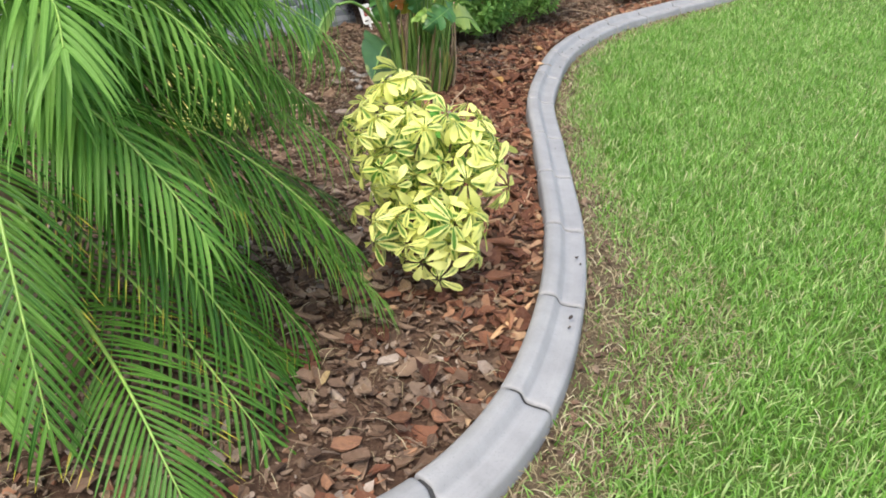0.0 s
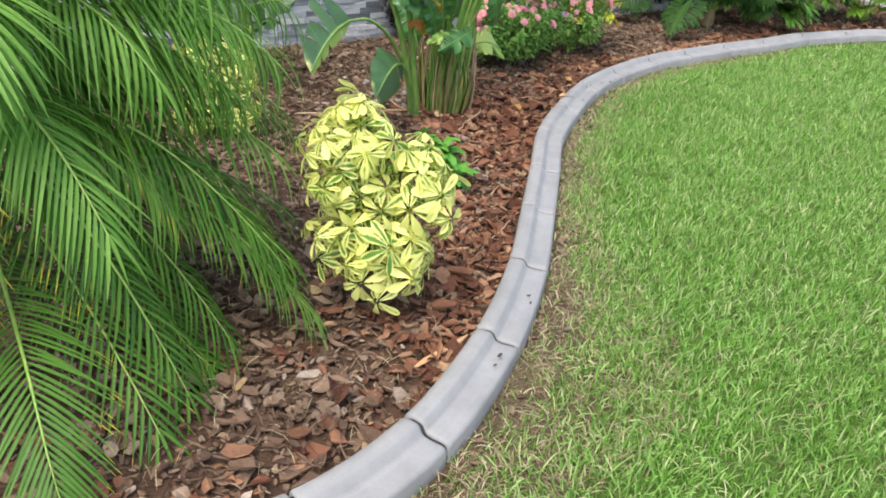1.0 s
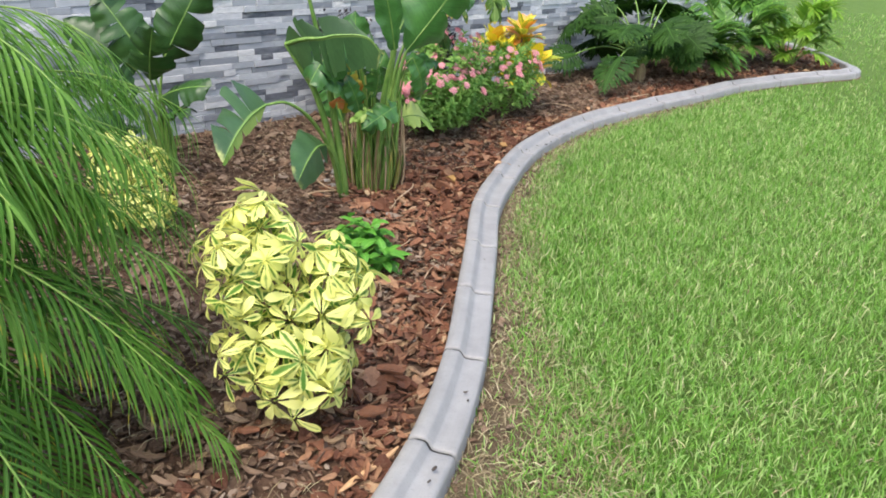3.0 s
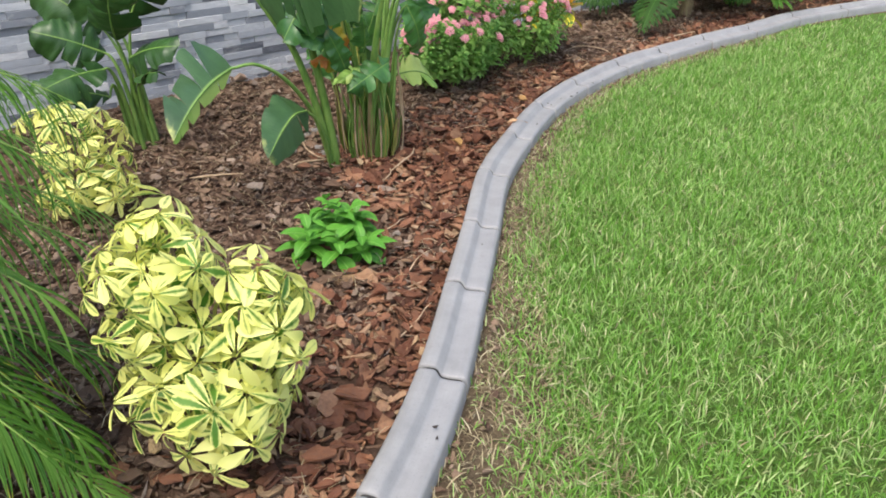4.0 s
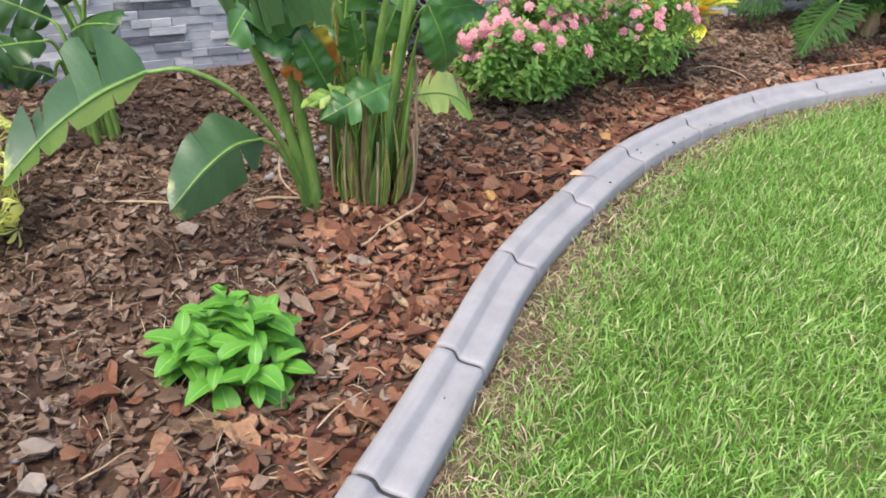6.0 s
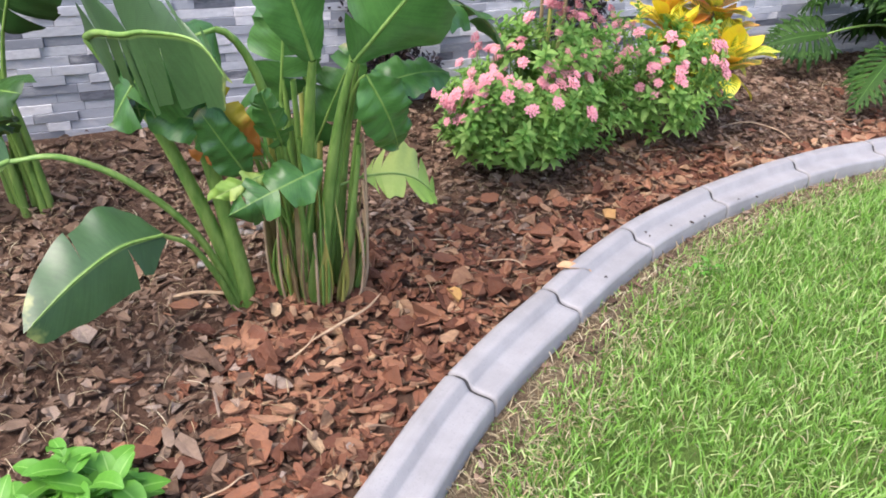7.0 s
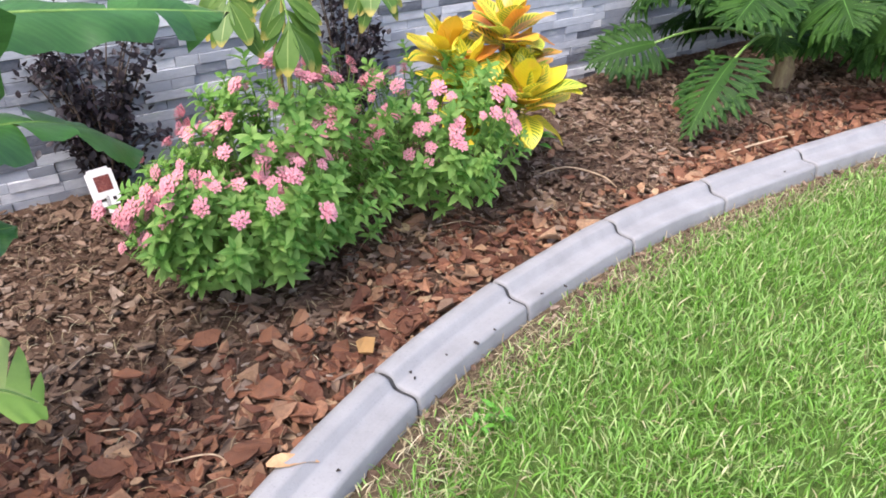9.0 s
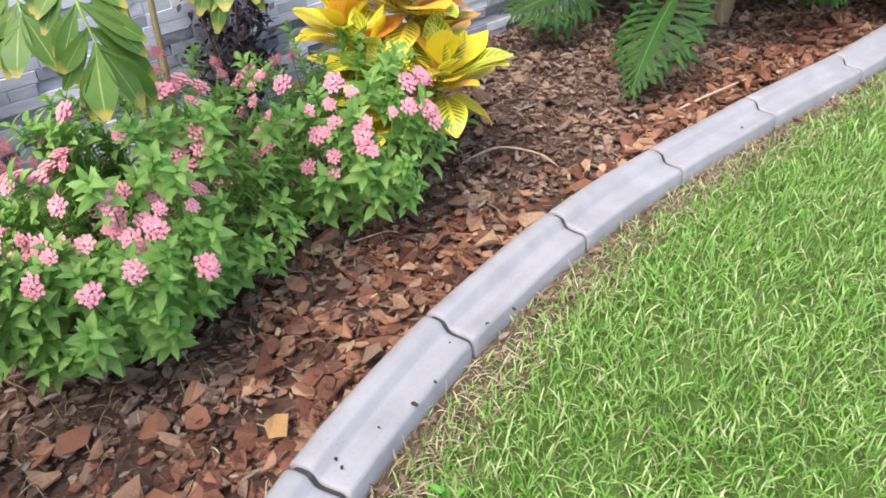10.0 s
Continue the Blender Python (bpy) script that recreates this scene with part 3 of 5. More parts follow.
def build_strips(root, lo, hi, tall):
    r = np.random.default_rng(21)
    course, single, rest = 0.044, [], Soup()
    widths = (0.10, 0.14, 0.19, 0.24, 0.31)
    shared = {}
    for row in range(int(tall / course)):
        x, z = lo + r.uniform(0, 0.1), (row + 0.5) * course - 0.02
        while x < hi - 0.1:
            wi = r.integers(5)
            w, d = widths[wi], (0.004, 0.011, 0.018)[r.integers(3)]
            if x + w > hi:
                break
            near = 0.55 < x < 4.1 and row < 19
            if near and len(single) < 300:
                key = (wi, d)
                if key not in shared:
                    s = Soup()
                    s.add(*strip_box(w - 0.002, course - 0.002, d))
                    shared[key] = s.mesh("stone_strip", M_STONE, False)
                single.append(1)
                part("stone_strip", shared[key], None, root, m=Matrix.Translation((x + w / 2, 0.04, z)))
            else:
                v, q = strip_box(w - 0.002, course - 0.002, d)
                rest.add(v + np.array([x + w / 2, 0.04, z]), q)
            x += w
    tagged(part("stone_strips", rest, M_STONE_FAR, root, smooth=False), kind="stuff")


# ---- plants ----
def rot_to(direction, spin=0.0):
    """A turn that brings local z to the direction."""
    q = Vector(direction).normalized().to_track_quat("Z", "Y")
    return q.to_matrix().to_4x4() @ Matrix.Rotation(spin, 4, "Z")


def whorl_mesh(k, material):
    """A hand-shaped cluster of leaflets round local z, with its leaf stalk below."""
    s = Soup()
    count = 7 + k % 3
    for i in range(count):
        a = 2 * np.pi * i / count + uni(-0.2, 0.2)
        rise = uni(-0.85, 0.10)
        d = (np.cos(a) * np.cos(rise), np.sin(a) * np.cos(rise), np.sin(rise))
        ln = uni(0.062, 0.096)
        blade(s, (0.012 * np.cos(a), 0.012 * np.sin(a), 0), d, (0, 0, 1), ln, ln * uni(0.33, 0.43), uni(0.2, 0.9), uni(-0.1, 0.45), 8, "obovate", 0.05, i)
    tube(s, [(0, 0, 0.002), (0.004, 0, -0.04), (0, 0, -0.09)], [0.003, 0.0025, 0.003], 5)
    return s.mesh("leaf_whorl", material)


def schefflera(at, lobes, count, label, seed):
    """lobes: middle and half sizes of the rounded masses that the bush is made of."""
    global rng
    rng = np.random.default_rng(seed)
    root = thing("schefflera_bush", at, label, "shrub", "variegated bushes in the bed")
    kinds = [whorl_mesh(k, M_SCHEFF) for k in range(7)]
    shaded = [whorl_mesh(k, M_SCHEFF_SHADED) for k in range(3)]
    spots, tries = [], 0
    while len(spots) < count and tries < 14000:
        tries += 1
        c, r = (np.array(v) for v in lobes[tries % len(lobes)])
        d = unit(rng.normal(0, 1, 3))
        if d[2] < -0.75:
            continue
        inner = uni(0.6, 0.85) if len(spots) % 5 < 2 else uni(0.88, 1.08) + 0.26 * max(0.0, math.sin(7 * d[0] + 3 * seed) * math.sin(6 * d[2] + 5 * d[1]))
        p = c + d * r * inner
        if any(((p - np.array(c2)) ** 2 / (np.array(r2) * 0.8) ** 2).sum() < 1 for c2, r2 in lobes if inner > 0.9):
            continue
        if all(np.linalg.norm(p - q) > 0.073 for q, _, _ in spots):
            # inner whorls, and one outer in ten, get the shade-coloured leaf
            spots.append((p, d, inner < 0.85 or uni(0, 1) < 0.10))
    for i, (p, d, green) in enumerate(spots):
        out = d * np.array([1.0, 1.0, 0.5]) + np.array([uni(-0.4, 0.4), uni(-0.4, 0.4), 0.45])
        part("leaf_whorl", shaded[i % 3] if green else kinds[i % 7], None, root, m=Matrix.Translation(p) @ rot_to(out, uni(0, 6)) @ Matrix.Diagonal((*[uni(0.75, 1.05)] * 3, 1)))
    for i in range(0, len(spots), 4):
        p = spots[i][0]
        s = Soup()
        tube(s, bez((0.08 * p[0], 0.08 * p[1], -0.01), (p[0] * 0.35, p[1] * 0.35, p[2] * 0.5), p * np.array([0.85, 0.85, 0.95]), 6), np.linspace(0.009, 0.004, 6), 6)
        part("stem", s, M_TWIG, root)
    return root


def frond(root, tip, base, leaf_len, pairs, width, material, rachis_mat, sag=0.5, spread=0.95, hang=0.7, lift=None, start=0.22, name="frond", single=False, fall=0.0, rib_line=None):
    """A feather leaf whose rib runs from base in an arch to tip."""
    base, tip = np.asarray(base, float), np.asarray(tip, float)
    mid = (base + tip) / 2
    mid[2] = max(base[2], tip[2]) + (sag if lift is None else lift) * np.linalg.norm(tip - base) * 0.5
    pts = bez(base, mid, tip, 22)
    if rib_line is not None:
        line = spline(rib_line, 12)
        run = np.concatenate([[0], np.cumsum(np.linalg.norm(np.diff(line, axis=0), axis=1))])
        pts = np.stack([np.interp(np.linspace(0, run[-1], 22), run, line[:, k]) for k in range(3)], 1)
    s = Soup()
    tube(s, pts, np.linspace(0.010, 0.002, 22), 5, 0.7)
    rib = part(name, s, rachis_mat, root)
    s = Soup()
    tg = np.gradient(pts, axis=0)
    for i in range(pairs):
        f = start + (1 - start) * (i + 0.5) / pairs
        k = f * 21
        j = min(int(k), 20)
        p = pts[j] + (pts[j + 1] - pts[j]) * (k - j)
        t = unit(tg[j])
        side = unit(np.cross(t, (0, 0, 1)))
        upn = np.cross(side, t)
        size = leaf_len * (0.55 + 0.75 * np.sin(np.pi * min(1, f * 0.93)) ** 0.8) * uni(0.9, 1.08)
        ang = spread * (1.12 - 0.62 * f)
        for sg in (-1, 1):
            d = t * np.cos(ang) + side * sg * np.sin(ang) + upn * uni(0.12, 0.3) + np.array([0, 0, uni(-0.12, 0.05) - fall])
            if single:
                one = Soup()
                blade(one, p, d, upn + np.array([0, 0, 0.3]), size, width, hang * uni(0.6, 1.3), 0.3, 6, "strap")
                part("leaflet", one, material, rib)
            else:
                blade(s, p, d, upn + np.array([0, 0, 0.3]), size, width, hang * uni(0.6, 1.3), 0.3, 6, "strap")
    ln = unit(tg[-1])
    blade(s, pts[-1] - ln * 0.02, ln, (0, 0, 1), leaf_len * 0.6, width, 0.4, 0.2, 5, "strap")
    tagged(part("foliage", s, material, rib), kind="stuff")
    return rib


def pygmy_palm():
    global rng
    rng = np.random.default_rng(11)
    at = np.array([-1.25, 1.97, 0.0])
    root = thing("pygmy_palm", at, "clumping pygmy date palm with long arching green fronds", "palm")
    s = Soup()
    for dx, dy, h in ((0, 0, 0.62), (-0.2, 0.18, 0.55)):
        hh = np.linspace(-0.03, h, 12)
        tube(s, np.stack([dx + 0.02 * np.sin(hh * 7), dy + 0.015 * np.cos(hh * 6), hh], 1), 0.055 + 0.012 * np.sin(np.arange(12) * 2.6) + 0.015 * (hh / h), 10)
    part("trunk", s, M_TWIG, root)
    crown = np.array([0.0, 0.0, 0.72])
    crown2 = np.array([-0.2, 0.18, 0.58])
    # tips of the arching leaves, from the clump's foot, how high they arch, and how steeply the leaflets hang
    tips = [(0.43, -0.76, 0.30, 0.6, 0.2), (0.86, 0.36, 0.34, 0.25, 0.2),
            (0.78, 0.10, 0.95, 0.8, 0.7), (0.72, 0.38, 0.88, 0.8, 0.7), (0.64, 0.0, 1.15, 0.8, 0.7), (0.60, 0.30, 1.20, 0.7, 0.7), (0.40, -0.02, 1.40, 0.6, 0.6),
            (0.52, 0.52, 1.08, 0.7, 0.7), (0.36, -0.48, 1.0, 0.9, 0.5), (0.58, -0.46, 0.62, 0.8, 0.3), (0.74, 0.24, 0.60, 0.7, 0.5), (0.15, 0.2, 1.5, 0.4, 0.6),
            (0.60, 0.75, 0.55, 0.6, 0.4), (0.35, 0.9, 0.7, 0.7, 0.4), (0.85, -0.02, 0.36, 0.5, 0.3),
            (0.45, 0.22, 1.12, 0.5, 0.6), (0.10, -0.25, 1.30, 0.3, 0.4), (-0.2, 0.5, 1.3, 0.3, 0.4), (0.62, 0.12, 0.85, 0.75, 0.6), (-0.5, 0.6, 0.8, 0.6, 0.3),
            (-0.75, 0.1, 0.6, 0.6, 0.2), (-0.7, -0.5, 0.5, 0.6, 0.2), (-0.2, -0.85, 0.45, 0.7, 0.2), (0.55, -0.10, 0.52, 0.7, 0.4),
            (0.42, 0.78, 0.95, 0.6, 0.6), (0.28, -0.45, 0.98, 0.6, 0.5), (0.68, 0.48, 0.62, 0.6, 0.6), (0.30, -0.30, 0.75, 0.9, 0.5), (0.56, 0.28, 1.0, 0.6, 0.9), (0.66, 0.18, 0.78, 0.9, 0.9),
            (0.50, 0.40, 0.70, 0.9, 0.9), (0.58, -0.16, 0.92, 0.9, 0.7), (0.70, 0.54, 0.98, 0.7, 0.8),
            (0.70, -0.36, 0.08, 0.2, 0.2), (0.84, 0.10, 0.30, 0.6, 0.4), (0.72, -0.12, 0.12, 0.0, 0.3), (0.81, 0.16, 0.20, 0.6, 0.4),
            (0.68, -0.50, 0.06, 0.1, 0.2), (0.30, -0.20, 1.35, 0.5, 0.7), (0.48, 0.05, 1.30, 0.6, 0.8), (0.20, -0.42, 1.20, 0.6, 0.7)]
    for i, (x, y, z, arch, drop) in enumerate(tips):
        c = crown2 if i % 3 == 1 and i > 1 else crown
        # fronds below half a metre take the leaflet colour with shade in it
        frond(root, (x + (0.13 if i > 1 else 0), y, z), c + np.array([uni(-0.03, 0.03), uni(-0.03, 0.03), uni(-0.12, 0.05)]), 0.225 + 0.05 * drop, 30, 0.0115, M_PALM_TIP_SHADED if z < 0.5 else M_PALM, M_RACHIS,
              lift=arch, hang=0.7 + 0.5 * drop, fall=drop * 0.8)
    # the outer leaves, each with its own rib: leaflet length, pairs, width, material, how the leaflets fall
    outer = (
        (((-1.2, 1.96, 0.68), (-1.049, 1.925, 0.63), (-0.90, 1.892, 0.53), (-0.798, 1.869, 0.45), (-0.70, 1.848, 0.362), (-0.607, 1.827, 0.225), (-0.54, 1.81, 0.12), (-0.44, 1.79, 0.05)), 0.21, 42, 0.0115, M_PALM_TIP_SHADED, 0.12),
        (((-1.22, 1.93, 0.50), (-1.10, 1.80, 0.40), (-1.004, 1.694, 0.335), (-0.83, 1.50, 0.31), (-0.702, 1.357, 0.267), (-0.59, 1.231, 0.174), (-0.53, 1.17, 0.10)), 0.22, 42, 0.0115, M_PALM_TIP_SHADED, 0.12),
        (((-1.2, 1.97, 0.72), (-0.9, 2.0, 0.62), (-0.655, 2.007, 0.526), (-0.469, 2.019, 0.417), (-0.328, 2.028, 0.283), (-0.235, 2.034, 0.179), (-0.18, 2.04, 0.12)), 0.19, 44, 0.0105, M_PALM, 0.3),
        (((-1.2, 1.9, 0.85), (-1.05, 1.75, 1.12), (-0.88, 1.6, 1.17), (-0.79, 1.53, 1.124), (-0.736, 1.429, 1.06)), 0.215, 24, 0.0155, M_PALM, 0.25),
        (((-1.25, 1.9, 0.7), (-1.15, 1.65, 0.66), (-1.03, 1.40, 0.52), (-0.94, 1.22, 0.34)), 0.22, 34, 0.0125, M_PALM, 0.15),
    )
    for line, leaf_len, pairs, width, material, fall in outer:
        line = [np.array(p) - at for p in line]
        frond(root, line[-1], line[0], leaf_len, pairs, width, material, M_RACHIS, hang=0.55, fall=fall, rib_line=line, single=True, start=0.16, spread=1.05)


def paddle(root, foot, leaf_base, leaf_tip, width, facing, bow=0.12, material=None, torn=0, radius=0.016, lean=None, name="leaf", fold=0.0):
    """A stalk from the foot to leaf_base, and a broad leaf from there to leaf_tip whose upper side looks to facing."""
    foot, lb, lt = (np.asarray(p, float) for p in (foot, leaf_base, leaf_tip))
    mid = foot * 0.45 + lb * 0.55
    mid[2] = max(foot[2], lb[2]) * 0.75 + bow if lean is None else lean
    mid[:2] = foot[:2] * 0.65 + lb[:2] * 0.35
    s = Soup()
    pts = bez(foot, mid, lb, 12)
    tube(s, pts, np.linspace(radius * 1.35, radius * 0.5, 12), 7, 0.75)
    stalk = part("stalk", s, M_STALK, root)
    s = Soup()
    d = unit(lt - lb)
    side = unit(np.cross(d, unit(facing)))
    up = np.cross(side, d)
    ln = np.linalg.norm(lt - lb)
    rows, cols = 26, 9
    sv = np.linspace(0, 1, rows)
    w = PROFILES["paddle"](sv) * width / 2
    rise = bow * np.sin(np.pi * sv) * ln
    u = np.linspace(-1, 1, cols)
    rip = (0.010 * np.sin(sv[:, None] * 17 + u[None] * 2 + foot[0] * 30) + 0.006 * np.sin(sv[:, None] * 41 + foot[1] * 50)) * abs(u[None])
    w = w * (1 + 0.05 * np.sin(sv * 23 + foot[0] * 40) + 0.03 * np.sin(sv * 51 + foot[1] * 40))
    p = lb + d * (sv * ln)[:, None, None] + up * (rise[:, None] + w[:, None] * ((0.35 - fold) * abs(u[None]) - 0.28 * u[None] ** 2 * (1 + sv[:, None])) + rip)[..., None] + side * (w[:, None] * u[None])[..., None]
    if torn:
        half = cols // 2
        for sg, cs in ((-1, slice(0, half + 1)), (1, slice(half, cols))):
            cuts = sorted({0, rows - 1, *(int(c) for c in rng.integers(3, rows - 3, torn + 1))})
            for c0, c1 in zip(cuts[:-1], cuts[1:]):
                if c1 - c0 < 2:
                    c1 = min(rows - 1, c0 + 2)
                strip = p[c0:c1 + 1, cs].copy()
                out = abs(u[cs])[None, :, None]
                k = np.linspace(-1, 1, c1 - c0 + 1)[:, None, None]
                strip += up * (-uni(-0.05, 0.75) * out ** 1.3 * w[c0:c1 + 1, None, None]) - side * sg * uni(0.0, 0.10) * out * w[c0:c1 + 1, None, None]
                strip -= d * (k * np.clip(out - 0.25, 0, 1) ** 1.5 * 0.16 * (c1 - c0) / rows * ln) - d * uni(-0.02, 0.03) * out
                uu, vv = np.meshgrid((u[cs] + 1) / 2, sv[c0:c1 + 1])
                s.grid(strip, np.stack([uu, vv], -1))
    else:
        s.grid(p)
    lf = part(name, s, material or M_BOP, stalk)
    s = Soup()
    rib = lb + d * (sv * ln)[:, None] + up * (rise - 0.002)[:, None]
    tube(s, rib[:-1], np.linspace(min(radius * 0.5, 0.0075), 0.002, rows - 1), 5)
    part("midrib", s, M_STALK, stalk)
    return lf


def arched_leaf(root, stalk_line, rib_line, halves, material, radius=0.012, torn=3, name="leaf", near_material=None):
    """A bent stalk and a broad leaf along a given rib; halves: for each side of the rib the way it spreads, its width, how far it droops."""
    pts = spline(stalk_line, 6)
    s = Soup()
    tube(s, pts, np.linspace(radius * 1.5, radius * 0.7, len(pts)), 7, 0.75)
    stalk = part("stalk", s, M_STALK, root)
    line = spline(rib_line, 10)
    rows = len(line)
    sv = np.linspace(0, 1, rows)
    s = Soup()
    for k, (way, width, droop) in enumerate(halves):
        if k and near_material:
            lf = part(name, s, material, stalk)
            s = Soup()
        way = unit(way)
        u = np.linspace(0, 1, 6)
        w = PROFILES["paddle"](sv) * width * (1 + 0.05 * np.sin(sv * 19 + 3 * k))
        p = line[:, None] + (w[:, None] * u[None])[..., None] * way
        p[..., 2] -= droop * w[:, None] * u[None] ** 2 * (0.4 + 0.6 * sv[:, None]) - 0.006 * np.sin(sv[:, None] * 23 + k) * u[None]
        cuts = sorted({0, rows - 1, *(int(c) for c in rng.integers(3, rows - 3, torn))})
        for c0, c1 in zip(cuts[:-1], cuts[1:]):
            strip = p[c0:c1 + 1].copy()
            strip[..., 2] -= uni(-0.12, 0.30) * w[c0:c1 + 1, None] * u[None] ** 1.5
            along = unit(line[-1] - line[0])
            strip += along * uni(-0.01, 0.03) * u[None, :, None] ** 2
            gap = np.linspace(-1, 1, c1 - c0 + 1)[:, None, None] * np.clip(u[None, :, None] - 0.2, 0, 1) ** 1.4
            strip -= along * gap * (0.012 * min(torn, 6) * (c1 - c0) / rows)
            uu, vv = np.meshgrid(0.5 + (0.5 if k else -0.5) * u, sv[c0:c1 + 1])
            s.grid(strip, np.stack([uu, vv], -1))
    lf = part("lit_leaf_fold" if near_material else name, s, near_material or material, stalk)
    s = Soup()
    tube(s, line[:-1] + np.array([0, 0, 0.002]), np.linspace(radius * 0.6, 0.002, rows - 1), 5)
    part("midrib", s, M_STALK, stalk)
    return lf


def bird_of_paradise():
    global rng
    rng = np.random.default_rng(5)
    at = np.array([-0.15, 4.66, 0.0])
    root = thing("bird_of_paradise", at, "large bird of paradise clump with broad glossy paddle leaves", "plant", "paddle-leaved plants")

    def rel(*p):
        return np.array(p) - at

    # tightly packed stalks of the clump
    for i in range(15):
        a = uni(0, 2 * np.pi)
        r = 0.095 * np.sqrt(uni(0, 1))
        foot = np.array([1.25 * r * np.cos(a), 0.9 * r * np.sin(a), -0.02])
        top = np.array([2.0 * r * np.cos(a) + uni(-0.05, 0.05), 1.8 * r * np.sin(a) + uni(-0.05, 0.05), uni(0.40, 0.80)])
        s = Soup()
        tube(s, bez(foot, (foot + top) / 2 * np.array([0.9, 0.9, 1.0]), top, 8), np.linspace(uni(0.015, 0.027), 0.011, 8), 8, 0.6)
        part("stalk", s, M_STALK_OLD if i % 3 == 1 else M_STALK, root)
    for i in range(44):
        a = uni(0, 2 * np.pi)
        foot = np.array([0.125 * np.cos(a), 0.10 * np.sin(a), -0.01])
        s = Soup()
        top = foot * 0.9 + np.array([0.05 * np.cos(a), 0.05 * np.sin(a), uni(0.18, 0.52)])
        if i % 4 == 0:
            tube(s, bez(foot * 1.25, foot * 1.6 + np.array([0, 0, 0.12]), top + np.array([0, 0, 0.08]), 8), 0.005, 5)
            part("aerial_root", s, M_STALK if i % 2 else M_ROOT, root)
        else:
            blade(s, foot, top - foot, foot, np.linalg.norm(top - foot), uni(0.04, 0.065), -0.15, 0.6, 7, "lance")
            part("sheath", s, (M_STALK, M_SHEATH, M_STALK_OLD)[i % 3], root, "dry brown leaf sheath" if i % 3 == 1 else "")
    for i in range(16):
        a = uni(-2.2, 1.2)
        foot = np.array([0.14 * np.cos(a), 0.11 * np.sin(a), -0.01])
        out = np.array([np.cos(a), np.sin(a), 0]) * uni(0.03, 0.075)
        top = foot * 0.75 + np.array([uni(-0.03, 0.03), uni(-0.03, 0.03), uni(0.30, 0.52)])
        s = Soup()
        tube(s, bez(foot, foot + out + np.array([0, 0, 0.2]), top, 9), np.linspace(uni(0.007, 0.014), 0.004, 9), 6, 0.45)
        part("bent_stalk", s, (M_STALK, M_STALK_OLD, M_STALK, M_SHEATH)[i % 4], root)
    # leaning stalks and big leaves
    # the near fold is coloured pale to stand for light on its underside
    arched_leaf(root, [rel(-0.31, 4.45, -0.02), rel(-0.35, 4.34, 0.30), rel(-0.43, 4.20, 0.52), rel(-0.52, 4.07, 0.63), rel(-0.60, 3.98, 0.635)],
                [rel(-0.60, 3.98, 0.635), rel(-0.62, 3.80, 0.62), rel(-0.635, 3.62, 0.575), rel(-0.645, 3.45, 0.50)],
                (((-0.58, 0.50, 0.42), 0.24, 0.15), ((0.35, 0.1, -0.9), 0.045, 0.1)), M_BOP_GREY, 0.012, 5, near_material=M_BOP_PALE)
    arched_leaf(root, [rel(-0.31, 4.43, -0.02), rel(-0.315, 4.36, 0.16), rel(-0.33, 4.28, 0.31), rel(-0.348, 4.198, 0.382)],
                [rel(-0.348, 4.198, 0.382), rel(-0.36, 4.06, 0.41), rel(-0.375, 3.92, 0.385), rel(-0.392, 3.768, 0.32)],
                (((-0.5, 0.25, 0.45), 0.15, 0.2), ((0.30, 0.1, -0.8), 0.10, 0.1)), M_BOP_GREY, 0.009, 1)
    arched_leaf(root, [rel(-0.31, 4.46, -0.02), rel(-0.35, 4.41, 0.28), rel(-0.423, 4.334, 0.606), rel(-0.50, 4.29, 0.77), rel(-0.565, 4.255, 0.89)],
                [rel(-0.565, 4.255, 0.89), rel(-0.46, 4.20, 0.93), rel(-0.359, 4.18, 0.945), rel(-0.278, 4.177, 0.965), rel(-0.132, 4.18, 0.965), rel(-0.056, 4.18, 0.89)],
                (((-0.5, 0.1, 0.6), 0.14, 0.1), ((0.12, 0.1, -0.9), 0.17, 0.1)), M_BOP_GREY, 0.019, 11)
    paddle(root, rel(-0.29, 4.47, -0.02), rel(-0.46, 4.34, 1.12), rel(-0.70, 4.20, 1.62), 0.24, (0.6, -0.7, 0.4), 0.05, torn=4, radius=0.026, lean=0.62)
    paddle(root, rel(-0.10, 4.60, 0.0), rel(0.02, 4.63, 0.83), rel(0.42, 4.86, 1.42), 0.36, (0.65, -0.72, 0.25), 0.04, torn=1, radius=0.025, lean=0.6)
    paddle(root, rel(-0.15, 4.60, 0.0), rel(-0.03, 4.50, 0.86), rel(-0.16, 4.36, 1.45), 0.18, (0.72, -0.66, 0.2), 0.05, radius=0.027, lean=0.6)
    paddle(root, rel(-0.16, 4.63, 0.0), rel(-0.28, 4.42, 0.92), rel(-0.42, 4.16, 0.72), 0.26, (0.35, -0.3, 0.9), 0.2, torn=6, radius=0.018, lean=0.9)
    paddle(root, rel(-0.10, 4.66, 0.0), rel(0.06, 4.63, 0.80), rel(0.10, 4.76, 0.54), 0.17, (0.7, -0.6, 0.3), 0.1, radius=0.011, lean=0.75)
    paddle(root, rel(-0.06, 4.70, 0.0), rel(0.02, 4.72, 0.72), rel(0.16, 4.98, 0.73), 0.16, (0.3, -0.4, 0.9), 0.1, radius=0.012, lean=0.65)
    paddle(root, rel(-0.12, 4.72, 0.0), rel(-0.05, 4.82, 0.9), rel(0.02, 5.20, 1.2), 0.30, (0.6, -0.6, 0.5), 0.05, torn=2, radius=0.02, lean=0.6)
